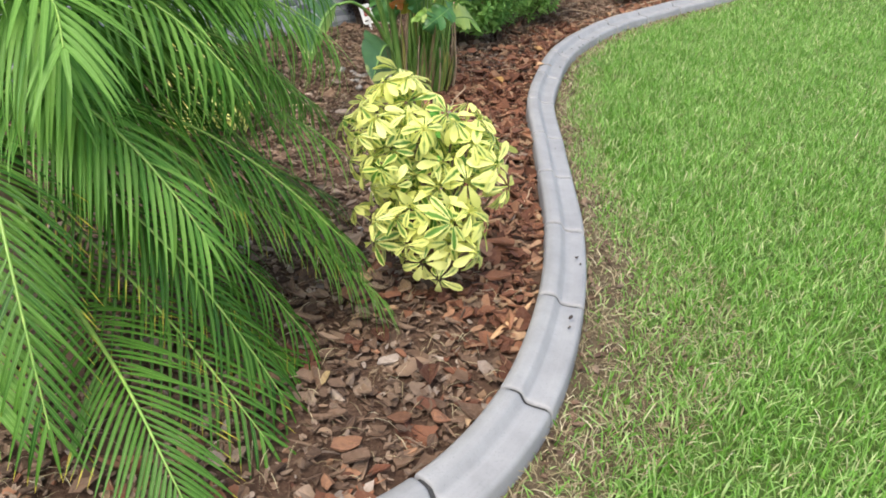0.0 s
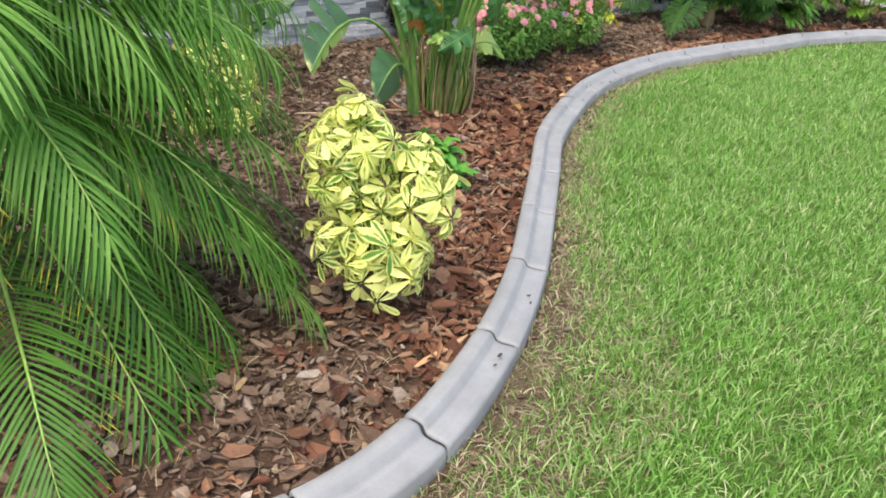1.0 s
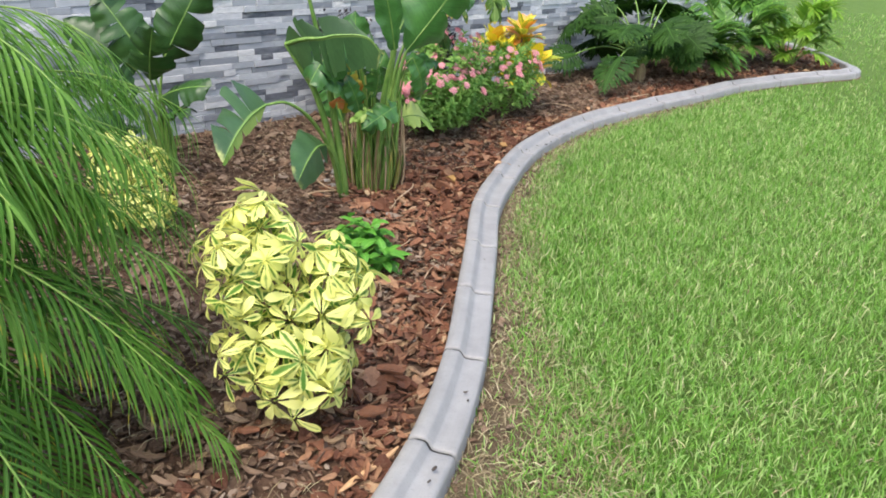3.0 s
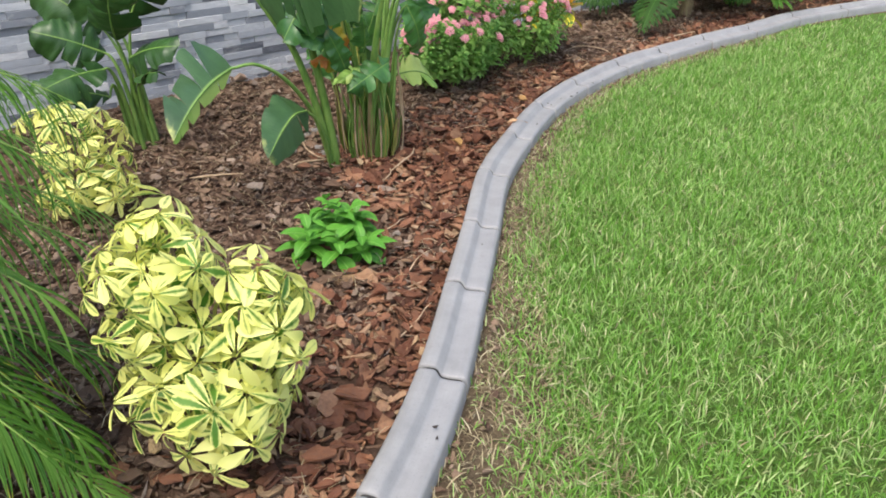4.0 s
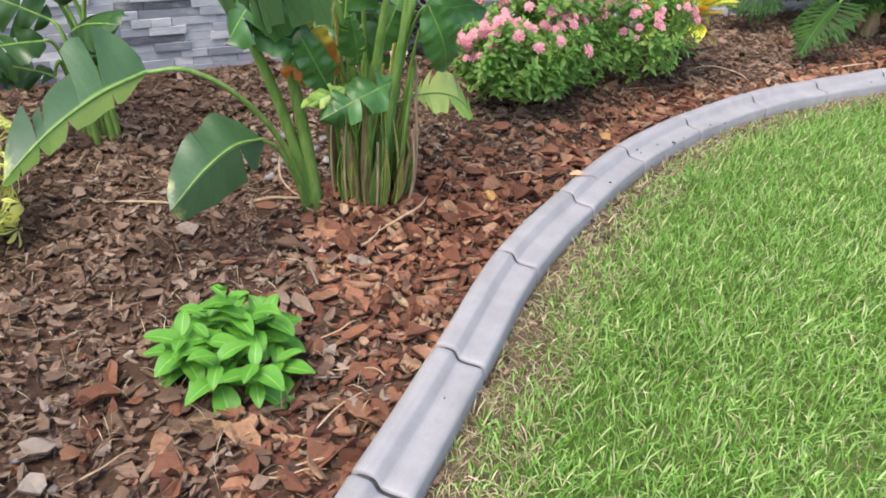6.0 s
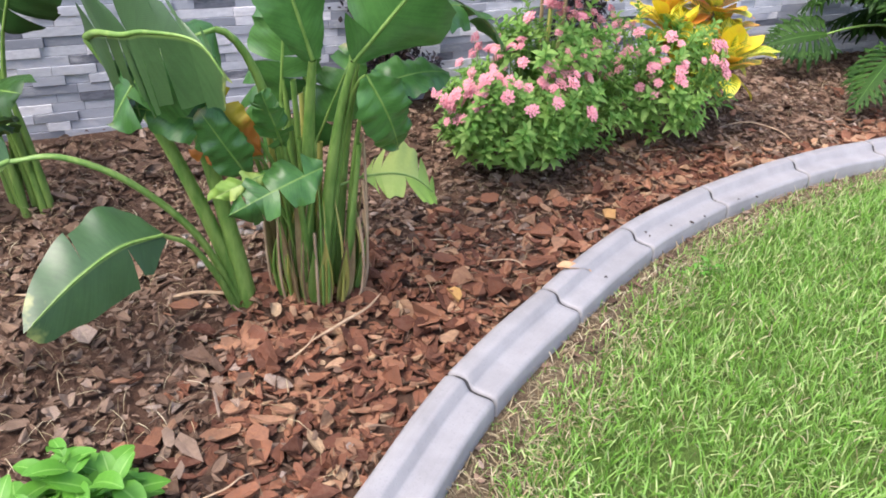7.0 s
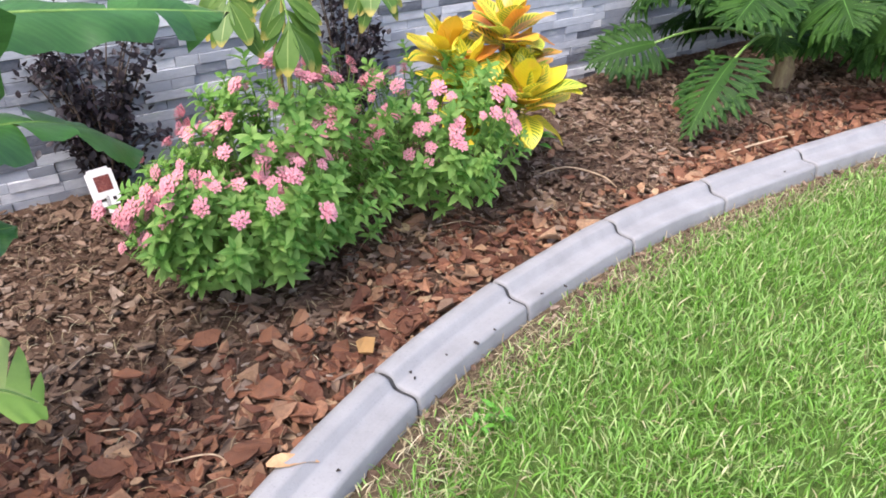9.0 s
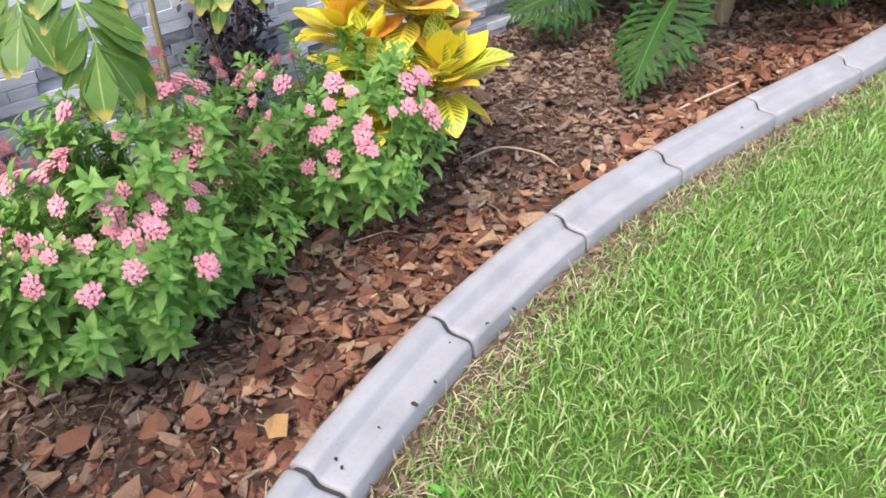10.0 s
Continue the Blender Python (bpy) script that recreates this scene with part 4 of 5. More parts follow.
    paddle(root, rel(-0.12, 4.66, 0.0), rel(0.06, 4.72, 0.90), rel(0.20, 5.35, 0.74), 0.17, (0.15, -0.2, 0.95), 0.16, torn=3, radius=0.016, lean=0.95)
    paddle(root, rel(-0.10, 4.70, 0.0), rel(-0.06, 4.88, 1.13), rel(0.37, 5.54, 1.035), 0.20, (0.5, -0.3, 0.8), 0.03, torn=2, radius=0.018, lean=0.8)
    # low torn, yellowing leaves
    arched_leaf(root, [rel(-0.10, 4.62, 0.25), rel(-0.10, 4.64, 0.34), rel(-0.08, 4.68, 0.39), rel(-0.02, 4.74, 0.42)],
                [rel(-0.02, 4.74, 0.42), rel(0.06, 4.80, 0.425), rel(0.12, 4.85, 0.40), rel(0.172, 4.89, 0.34)],
                (((-0.35, 0.75, 0.55), 0.15, 0.1), ((0.4, -0.3, -0.6), 0.07, 0.2)), M_BOP_PALE, 0.007, 5, "torn_leaf")
    paddle(root, rel(-0.12, 4.55, 0.1), rel(-0.01, 4.50, 0.55), rel(-0.17, 4.26, 0.46), 0.15, (0.6, -0.5, 0.6), 0.12, torn=5, radius=0.008, lean=0.5)
    paddle(root, rel(-0.16, 4.56, 0.1), rel(-0.12, 4.40, 0.55), rel(-0.22, 4.26, 0.50), 0.07, (0.6, -0.5, 0.5), 0.14, M_BOP_PALE, torn=3, radius=0.006, lean=0.5, name="torn_leaf")
    paddle(root, rel(-0.20, 4.58, 0.1), rel(-0.20, 4.46, 0.55), rel(-0.36, 4.36, 0.58), 0.10, (0.5, -0.7, 0.5), 0.1, M_BOP_YELLOW, torn=2, radius=0.008, lean=0.5, name="yellow_leaf")
    paddle(root, rel(-0.20, 4.58, 0.1), rel(-0.33, 4.37, 0.79), rel(-0.19, 4.46, 0.57), 0.12, (0.5, -0.8, 0.3), 0.1, M_BOP_YELLOW, torn=2, radius=0.008, lean=0.7, name="yellow_leaf")
    paddle(root, rel(-0.16, 4.60, 0.1), rel(-0.20, 4.45, 0.62), rel(-0.42, 4.22, 0.74), 0.16, (0.5, -0.6, 0.6), 0.1, torn=2, radius=0.01, lean=0.5)
    paddle(root, rel(-0.14, 4.60, 0.1), rel(-0.13, 4.48, 0.60), rel(-0.10, 4.36, 0.80), 0.10, (0.6, -0.7, 0.3), 0.06, torn=2, radius=0.01, lean=0.4)
    paddle(root, rel(-0.14, 4.60, 0.1), rel(-0.20, 4.40, 0.52), rel(-0.26, 4.30, 0.74), 0.12, (0.6, -0.7, 0.3), 0.06, radius=0.01, lean=0.4)
    paddle(root, rel(-0.20, 4.72, 0.0), rel(-0.24, 4.82, 0.46), rel(-0.14, 4.92, 0.78), 0.20, (0.4, -0.9, 0.2), 0.06, torn=2, radius=0.012, lean=0.3)
    paddle(root, rel(-0.24, 4.68, 0.0), rel(-0.36, 4.76, 0.36), rel(-0.50, 4.86, 0.66), 0.20, (0.3, -0.9, 0.3), 0.06, torn=3, radius=0.012, lean=0.3)
    paddle(root, rel(-0.20, 4.68, 0.0), rel(-0.30, 4.72, 0.62), rel(-0.30, 4.80, 1.02), 0.24, (0.4, -0.9, 0.2), 0.06, torn=3, radius=0.014, lean=0.4)

    at = np.array([-1.42, 4.60, 0.0])
    root = thing("bird_of_paradise", at, "smaller bird of paradise plant with dark paddle leaves", "plant", "paddle-leaved plants")
    for lb, lt, w, face in (((-1.50, 4.52, 0.52), (-1.78, 4.35, 0.66), 0.24, (0.3, -0.7, 0.6)), ((-1.42, 4.50, 0.60), (-1.28, 4.28, 0.92), 0.26, (0.3, -0.8, 0.4)),
                            ((-1.45, 4.58, 0.66), (-1.70, 4.55, 1.05), 0.28, (0.5, -0.8, 0.3)), ((-1.35, 4.52, 0.36), (-1.12, 4.30, 0.50), 0.15, (0.2, -0.5, 0.8)),
                            ((-1.50, 4.48, 0.30), (-1.74, 4.30, 0.36), 0.18, (0.2, -0.4, 0.9)), ((-1.38, 4.62, 0.70), (-1.15, 4.70, 1.15), 0.30, (0.4, -0.9, 0.2)),
                            ((-1.48, 4.44, 0.46), (-1.66, 4.10, 0.42), 0.22, (0.3, -0.4, 0.85)), ((-1.34, 4.46, 0.52), (-1.02, 4.36, 0.62), 0.22, (0.2, -0.7, 0.7)), ((-1.55, 4.62, 0.62), (-1.95, 4.62, 0.88), 0.28, (0.4, -0.8, 0.4))):
        foot = np.array([uni(-0.06, 0.06), uni(-0.05, 0.05), -0.02])
        paddle(root, foot, rel(*lb), rel(*lt), w, face, 0.08, material=M_BOP_DARK, torn=2, radius=0.014, lean=0.5)


def sprig_mesh(name, count, leaf_len, ratio, height, material, profile="lance"):
    """A short upright shoot with leaves in turns round it."""
    s = Soup()
    tube(s, [(0, 0, -0.02), (0, 0, height)], [0.003, 0.002], 5)
    for i in range(count):
        a, h = i * 2.4 + uni(-0.2, 0.2), height * (0.15 + 0.85 * i / count)
        rise = uni(0.1, 0.5) + 0.5 * i / count
        d = (np.cos(a) * np.cos(rise), np.sin(a) * np.cos(rise), np.sin(rise))
        ln = leaf_len * uni(0.75, 1.15) * (1 - 0.35 * i / count)
        blade(s, (0, 0, h), d, (0, 0, 1), ln, ln * ratio, uni(0.4, 1.0), 0.25, 5, profile)
    return s.mesh(name, material)


def umbel_mesh(k):
    """A flat-topped head of small five-petalled flowers."""
    s = Soup()
    for i in range(22):
        r = 0.034 * np.sqrt((i + 0.5) / 22)
        a = i * 2.4
        c = np.array([r * np.cos(a), r * np.sin(a), 0.014 * (1 - (r / 0.034) ** 2) + uni(-0.003, 0.003)])
        tilt = np.array([c[0] * 9, c[1] * 9, 1])
        for j in range(5):
            b = j * 1.2566 + i
            blade(s, c, (np.cos(b), np.sin(b), 0.15), tilt, 0.0085, 0.006, 0.3, 0.1, 4, "oval")
        tube(s, [c, (c[0] * 0.3, c[1] * 0.3, -0.022)], [0.0012, 0.0012], 3)
    return s.mesh("flower_head", M_PETAL)


def pentas(at, mounds, sprigs, heads, label, seed, clusters=()):
    """mounds: offset and half sizes and height of each leafy mass; clusters: spots with crowded flower heads."""
    global rng
    rng = np.random.default_rng(seed)
    root = thing("pentas_bush", at, label, "flowering shrub", "pink flowering shrubs")
    kinds = [sprig_mesh("leafy_shoot", 14, 0.066, 0.45, 0.12, M_PENTAS) for k in range(5)]
    blooms = [umbel_mesh(k) for k in range(3)]
    for i in range(sprigs):
        mx, my, rx, ry, tall = mounds[i % len(mounds)]
        a, h, r = uni(0, 2 * np.pi), uni(0.0, 1), uni(0.35, 1.0) ** 0.5
        env = np.sin(np.pi * (0.14 + 0.66 * h)) ** 0.7 * (1 + 0.15 * np.sin(3 * a + seed))
        p = np.array([mx + rx * env * r * np.cos(a), my + ry * env * r * np.sin(a), 0.05 + (tall - 0.14) * h])
        if h > 0.7 and i % 2:
            p[2] += uni(0.0, 0.12)
        out = ((p[0] - mx) / rx * 0.8, (p[1] - my) / ry * 0.8, 0.9)
        part("leafy_shoot", kinds[i % 5], None, root, m=Matrix.Translation(p) @ rot_to(out, uni(0, 6)) @ Matrix.Diagonal((*[uni(0.8, 1.2)] * 3, 1)))
        if i % 6 == 0:
            s = Soup()
            tube(s, bez((p[0] * 0.15, p[1] * 0.15, -0.01), (p[0] * 0.5, p[1] * 0.5, p[2] * 0.4), p, 6), np.linspace(0.005, 0.003, 6), 5)
            part("stem", s, M_TWIG, root)
    for i in range(heads):
        mx, my, rx, ry, tall = mounds[i % len(mounds)]
        a, h = uni(0, 2 * np.pi), uni(0.25, 1.0) ** 0.6
        if i % 2:
            a = uni(2.6, 5.4)
        env = np.sin(np.pi * (0.14 + 0.66 * h)) ** 0.7 * (1 + 0.15 * np.sin(3 * a + seed))
        p = np.array([mx + 1.18 * rx * env * np.cos(a), my + 1.18 * ry * env * np.sin(a), 0.09 + (tall - 0.04) * h])
        if clusters and i % 5 > 1:
            p = np.array(clusters[i % len(clusters)]) - np.array(at) + rng.normal(0, 0.045, 3) * np.array([1, 1, 0.6]) + np.array([0, 0, 0.03])
        out = ((p[0] - mx) / rx, (p[1] - my) / ry - 0.2, 1.0)
        stem = Soup()
        tube(stem, bez(p - np.array([0, 0, 0.012]), p * np.array([0.95, 0.95, 0.85]), p * np.array([0.85, 0.85, 0.7]), 5), 0.0018, 4)
        part("flower_stem", stem, M_STALK, root)
        part("flower_head", blooms[i % 3], None, root, "pink flower head", m=Matrix.Translation(p) @ rot_to(out, uni(0, 6)) @ Matrix.Diagonal((*[uni(0.45, 0.95)] * 3, 1)))


def croton():
    global rng
    rng = np.random.default_rng(17)
    root = thing("croton", (0.73, 6.97, 0.0), "croton with broad yellow, orange and green-veined leaves", "shrub")
    # rosettes: middle of each, leaves in it, leaf length, material
    for x, y, z, count, size, mat in ((-0.04, -0.20, 0.36, 28, 0.20, M_CROTON), (0.02, 0.02, 0.62, 26, 0.21, M_CROTON_ORANGE), (-0.22, 0.0, 0.52, 22, 0.19, M_CROTON), (0.14, -0.10, 0.40, 24, 0.21, M_CROTON), (0.06, 0.12, 0.46, 18, 0.20, M_CROTON_ORANGE), (-0.10, -0.10, 0.46, 18, 0.18, M_CROTON)):
        s = Soup()
        tube(s, bez((x * 0.2, y * 0.2, -0.02), (x * 0.5, y * 0.5, z * 0.5), (x, y, z + 0.04), 8), np.linspace(0.012, 0.007, 8), 6)
        part("stem", s, M_TWIG, root)
        for i in range(count):
            k = i / count
            a = i * 2.4 + uni(-0.3, 0.3)
            rise = 0.0 + 1.3 * k + uni(-0.35, 0.3)
            d = np.array([np.cos(a) * np.cos(rise), np.sin(a) * np.cos(rise), np.sin(rise)])
            ln = size * uni(0.85, 1.2) * (1 - 0.3 * k ** 2)
            s = Soup()
            blade(s, d * 0.03, d, (0, 0, 1), ln, ln * uni(0.54, 0.72), uni(0.1, 0.8), 0.15, 12, "oval", 0.035, i)
            tube(s, [(0, 0, 0), d * 0.05], [0.003, 0.003], 5)
            part("leaf", s, M_CROTON if i % 5 < 2 else mat, root, m=Matrix.Translation((x, y, z - 0.06 + 0.10 * k)))


def green_herb():
    global rng
    rng = np.random.default_rng(23)
    root = thing("green_seedling", (-0.05, 3.53, 0.0), "low bright green leafy plant in the mulch", "plant")
    shoots = [(0.0, 0.02, 0.24), (-0.05, 0.05, 0.25), (0.05, 0.03, 0.21)] + [(uni(0.07, 0.17) * np.cos(a), uni(0.07, 0.17) * np.sin(a), uni(0.08, 0.2)) for a in np.arange(11) * 0.57]
    for n, (x, y, z) in enumerate(shoots):
        for i in range(8):
            a, k = i * 2.4 + n, i / 8
            rise = 0.0 + 0.8 * k + uni(-0.25, 0.25)
            d = np.array([np.cos(a) * np.cos(rise), np.sin(a) * np.cos(rise), np.sin(rise)]) + np.array([x, y, 0]) * 2.5
            ln = uni(0.078, 0.135) * (1 - 0.25 * k)
            s = Soup()
            blade(s, (0, 0, 0), d, (0, 0, 1), ln, ln * uni(0.5, 0.64), uni(0.4, 1.2), 0.3, 8, "oval", 0.04, i)
            part("leaf", s, M_BASIL, root, m=Matrix.Translation((x, y, z * (0.35 + 0.65 * k))))
    for i in range(6):
        a = i * 1.05
        s = Soup()
        tube(s, bez((0, 0, -0.01), (0.03 * np.cos(a), 0.03 * np.sin(a), 0.06), (0.08 * np.cos(a), 0.08 * np.sin(a), 0.12), 5), 0.004, 5)
        part("stem", s, M_STALK, root)


def weed(at, leaves, size, tall, name, label, seed):
    """A small low tuft of rounded leaves."""
    global rng
    rng = np.random.default_rng(seed)
    root = thing(name, at, label, "weed", "small weeds")
    for i in range(leaves):
        a, rise = i * 2.4, uni(0.1, 0.9)
        base = np.array([0.02 * np.cos(a), 0.02 * np.sin(a), tall * uni(0.2, 1.0)])
        s = Soup()
        blade(s, base, (np.cos(a), np.sin(a), rise), (0, 0, 1), size * uni(0.7, 1.2), size * 0.5, uni(0.4, 1.0), 0.25, 6, "oval", 0.04, i)
        tube(s, [(0, 0, -0.01), base], [0.002, 0.0015], 4)
        part("leaf", s, M_BASIL, root)


def purple_shrub(at, tall, wide, count, seed):
    global rng
    rng = np.random.default_rng(seed)
    root = thing("purple_shrub", at, "sparse dark purple-leaved shrub against the stone wall", "shrub", "purple shrubs along the wall")
    for i in range(count):
        a = uni(0, 2 * np.pi)
        top = np.array([wide * np.cos(a) * uni(0.5, 1.1), wide * np.sin(a) * uni(0.2, 0.7), tall * uni(0.3, 1.0)])
        pts = bez((0.02 * np.cos(a), 0.02 * np.sin(a), -0.02), (top[0] * 0.3, top[1] * 0.3, top[2] * 0.6), top, 10)
        s = Soup()
        tube(s, pts, np.linspace(0.006, 0.002, 10), 5)
        tw = part("branch", s, M_TWIG, root)
        s = Soup()
        for j in range(64):
            p = pts[min(9, (3, 5, 6, 8, 9, 9)[j % 6])] + rng.normal(0, 0.030, 3)
            blade(s, p, uni(-1, 1, 3) + np.array([0, 0, 0.4]), uni(-0.5, 0.5, 3) + np.array([0, 0, 1]), uni(0.026, 0.046), uni(0.017, 0.028), 0.4, 0.2, 4, "oval")
        part("foliage", s, M_PURPLE, tw)


def lobed_leaf(root, foot, leaf_base, leaf_tip, width, facing, material):
    """A deeply cut leaf: lobes along a drooping rib, on a round stalk."""
    foot, lb, lt = (np.asarray(p, float) for p in (foot, leaf_base, leaf_tip))
    s = Soup()
    mid = (foot * 0.6 + lb * 0.4) + np.array([0, 0, 0.35 * np.linalg.norm(lb - foot)])
    tube(s, bez(foot, mid, lb, 10), np.linspace(0.012, 0.007, 10), 6)
    stalk = part("leaf_stalk", s, M_STALK, root)
    s = Soup()
    ln = np.linalg.norm(lt - lb)
    d = unit(lt - lb)
    side = unit(np.cross(d, unit(facing)))
    up = np.cross(side, d)
    rib = bez(lb, (lb + lt) / 2 + up * 0.12 * ln, lt, 14)
    core = np.clip(np.sin(np.pi * np.linspace(0.12, 0.97, 14)) ** 0.8, 0.05, 1) * width * 0.12
    s.grid(np.stack([rib - side * core[:, None] - up * 0.1 * core[:, None], rib + up * 0.004, rib + side * core[:, None] - up * 0.1 * core[:, None]], 1))
    for i in range(14):
        f = 0.03 + 0.93 * i / 13
        p = rib[min(13, int(f * 13))]
        size = width * 0.56 * (0.65 + 0.5 * np.sin(np.pi * min(1, f + 0.12))) * (1 - 0.45 * f ** 3)
        for sg in (-1, 1):
            ang = 1.75 - 1.35 * f + uni(-0.08, 0.08)
            way = d * np.cos(ang) + side * sg * np.sin(ang)
            e = blade(s, p, way, up, size * uni(0.85, 1.1), size * 0.19, 0.6 * uni(0.5, 1.6), 0.2, 7, "spoon", 0.07, i)
            for g in (-0.7, 0.6, 0.3):
                blade(s, p + way * size * uni(0.4, 0.7) - up * size * 0.07, way * 0.75 + d * g, up, size * uni(0.25, 0.4), size * 0.10, 0.5, 0.15, 5, "lance", 0.05, i)
    part("leaf_blade", s, material, stalk)


def philodendron(at, size, leaves, seed, label, extra=(), spread=(0, 2 * math.pi)):
    global rng
    rng = np.random.default_rng(seed)
    root = thing("philodendron", at, label, "plant", "split-leaf plants")
    s = Soup()
    tube(s, [(0, 0, -0.02), (0.02, 0, 0.12), (0, 0.03, 0.22)], [0.06, 0.055, 0.04], 8)
    part("trunk", s, M_SHEATH, root)
    for i in range(leaves):
        a = spread[0] + (spread[1] - spread[0]) * (i + uni(0.2, 0.8)) / leaves
        h, r = size * uni(0.35, 0.95), size * uni(0.4, 0.75)
        lb = np.array([r * np.cos(a), r * np.sin(a), h])
        out = np.array([np.cos(a), np.sin(a), 0])
        lt = lb + out * size * uni(0.3, 0.45) + np.array([0, 0, size * uni(-0.4, 0.05)])
        lobed_leaf(root, (0.03 * np.cos(a), 0.03 * np.sin(a), 0.15), lb, lt, size * uni(0.5, 0.65), out * 0.4 + np.array([0, 0, 1.0]), M_PHILO)
    for lb, lt, w in extra:
        lobed_leaf(root, (0, 0, 0.15), np.array(lb) - np.array(at), np.array(lt) - np.array(at), w, (-0.4, -0.8, 0.45), M_PHILO)


def areca(at, tall, count, seed, label, material):
    global rng
    rng = np.random.default_rng(seed)
    root = thing("areca_palm", at, label, "palm", "feather palms at the bed's end")
    for i in range(count):
        a = i * 2.4 + uni(-0.3, 0.3)
        r, h = tall * uni(0.45, 0.8), tall * uni(0.2, 0.95)
        frond(root, (r * np.cos(a), r * np.sin(a), h), (0.05 * np.cos(a), 0.05 * np.sin(a), -0.02), 0.26 * tall, 16, 0.035, material, M_RACHIS, lift=0.55, hang=0.6, start=0.4)


def fishtail():
    global rng
    rng = np.random.default_rng(31)
    at = np.array([0.06, 6.42, 0.0])
    root = thing("young_palm", at, "young palm with broad drooping green and brown-edged leaflets", "palm")
    for dx, dy in ((0, 0), (0.035, 0.02), (-0.03, 0.02)):
        s = Soup()
        tube(s, bez((dx, dy, -0.02), (dx * 1.3, dy, 0.5), (dx * 2.4, dy - 0.02, 0.98), 10), np.linspace(0.013, 0.008, 10), 6)
        part("cane", s, M_SHEATH if dx else M_STALK_OLD, root)
    lines = [((0.06, 6.40, 1.02), (0.20, 6.10, 1.27), (0.36, 5.80, 1.22), (0.46, 5.62, 1.10), (0.50, 5.58, 1.00)),
             ((0.06, 6.40, 1.00), (0.08, 6.12, 1.16), (0.17, 5.88, 1.10), (0.24, 5.76, 0.98)),
             ((0.06, 6.40, 1.02), (0.28, 6.26, 1.18), (0.46, 6.12, 1.12), (0.54, 6.04, 1.02)),
             ((0.06, 6.42, 1.02), (0.10, 6.60, 1.2), (0.12, 6.78, 1.12)), ((0.06, 6.42, 1.02), (-0.15, 6.50, 1.18), (-0.30, 6.52, 1.05)), ((0.06, 6.42, 1.02), (0.22, 6.52, 1.2), (0.38, 6.60, 1.15))]
    for line in lines:
        pts = spline([np.array(p) - at for p in line], 8)
        s = Soup()
        tube(s, pts, np.linspace(0.007, 0.002, len(pts)), 5)
        rib = part("frond", s, M_RACHIS, root)
        tg = np.gradient(pts, axis=0)
        step = 3 if len(pts) > 26 else 2
        for n, i in enumerate(range(len(pts) // 3, len(pts), step)):
            t = unit(tg[i])
            side = unit(np.cross(t, (0, 0, 1)))
            up = np.cross(side, t)
            for sg in (-1, 1):
                s = Soup()
                d = t * uni(0.6, 0.9) + side * sg * uni(0.6, 0.9) + np.array([0, 0, uni(-0.7, -0.2)])
                ln = uni(0.10, 0.155)
                blade(s, pts[i], d, up, ln, ln * uni(0.26, 0.38), uni(0.1, 0.6), 0.25, 8, "spoon", 0.05, n)
                blade(s, pts[i], d + side * sg * 0.3, up, ln * uni(0.7, 0.9), ln * 0.28, uni(0.1, 0.6), 0.2, 6, "spoon", 0.05, n + 3)
                part("leaflet", s, M_FISHTAIL, rib)
        s = Soup()
        for sg in (-1, 1):
            side = unit(np.cross(unit(tg[-1]), (0, 0, 1)))
            blade(s, pts[-2], unit(tg[-1]) + side * sg * 0.35, (0, 0, 1), 0.13, 0.06, 0.3, 0.1, 7, "spoon", 0.05)
        part("leaflet", s, M_FISHTAIL, rib)


# ---- mulch, grass and litter ----
def flakes(n, x, y, z, long_, ratio, thick, tilt, seed):
    """Irregular eight-sided bark pieces with broken edges."""
    r = np.random.default_rng(seed)
    ang = (np.arange(8) * np.pi / 4)[None] + r.uniform(-0.28, 0.28, (n, 8))
    rad = r.uniform(0.72, 1.14, (n, 8))
    px, py = rad * np.cos(ang) * long_[:, None] / 2, rad * np.sin(ang) * (long_ * ratio)[:, None] / 2
    bend = r.uniform(-2.4, 2.4, (n, 1)) * py ** 2 / long_[:, None] * 2 + r.uniform(-0.5, 0.5, (n, 1)) * px ** 2 / long_[:, None]
    top = np.stack([px, py, bend + thick[:, None] * r.uniform(0.3, 1.0, (n, 8))], -1)
    low = np.stack([px * 0.9, py * 0.9, bend - thick[:, None] * 0.5 * np.ones((n, 8))], -1)
    v = np.concatenate([top, low], 1)
    yaw, pa, ta = r.uniform(0, 2 * np.pi, n), r.uniform(0, 2 * np.pi, n), np.abs(r.normal(0, tilt, n))
    ax = np.stack([np.cos(pa), np.sin(pa), np.zeros(n)], 1)
    cy, sy = np.cos(yaw)[:, None], np.sin(yaw)[:, None]
    v = np.stack([v[..., 0] * cy - v[..., 1] * sy, v[..., 0] * sy + v[..., 1] * cy, v[..., 2]], -1)
    c, s_ = np.cos(ta)[:, None, None], np.sin(ta)[:, None, None]
    a = np.broadcast_to(ax[:, None], v.shape)
    v = v * c + np.cross(a, v) * s_ + a * (a * v).sum(-1, keepdims=True) * (1 - c)
    v += np.stack([x, y, z], 1)[:, None]
    q = [(0, 1, 2, 3), (0, 3, 4, 7), (4, 5, 6, 7)] + [(i, 8 + i, 8 + (i + 1) % 8, (i + 1) % 8) for i in range(8)]
    quads = (np.arange(n) * 16)[:, None, None] + np.array(q)[None]
    return v.reshape(-1, 3), quads.reshape(-1, 4)


def scatter(n, x0, x1, y0, y1, r, keep):
    x, y = r.uniform(x0, x1, n), r.uniform(y0, y1, n)
    k = keep(x, y)
    return x[k], y[k]


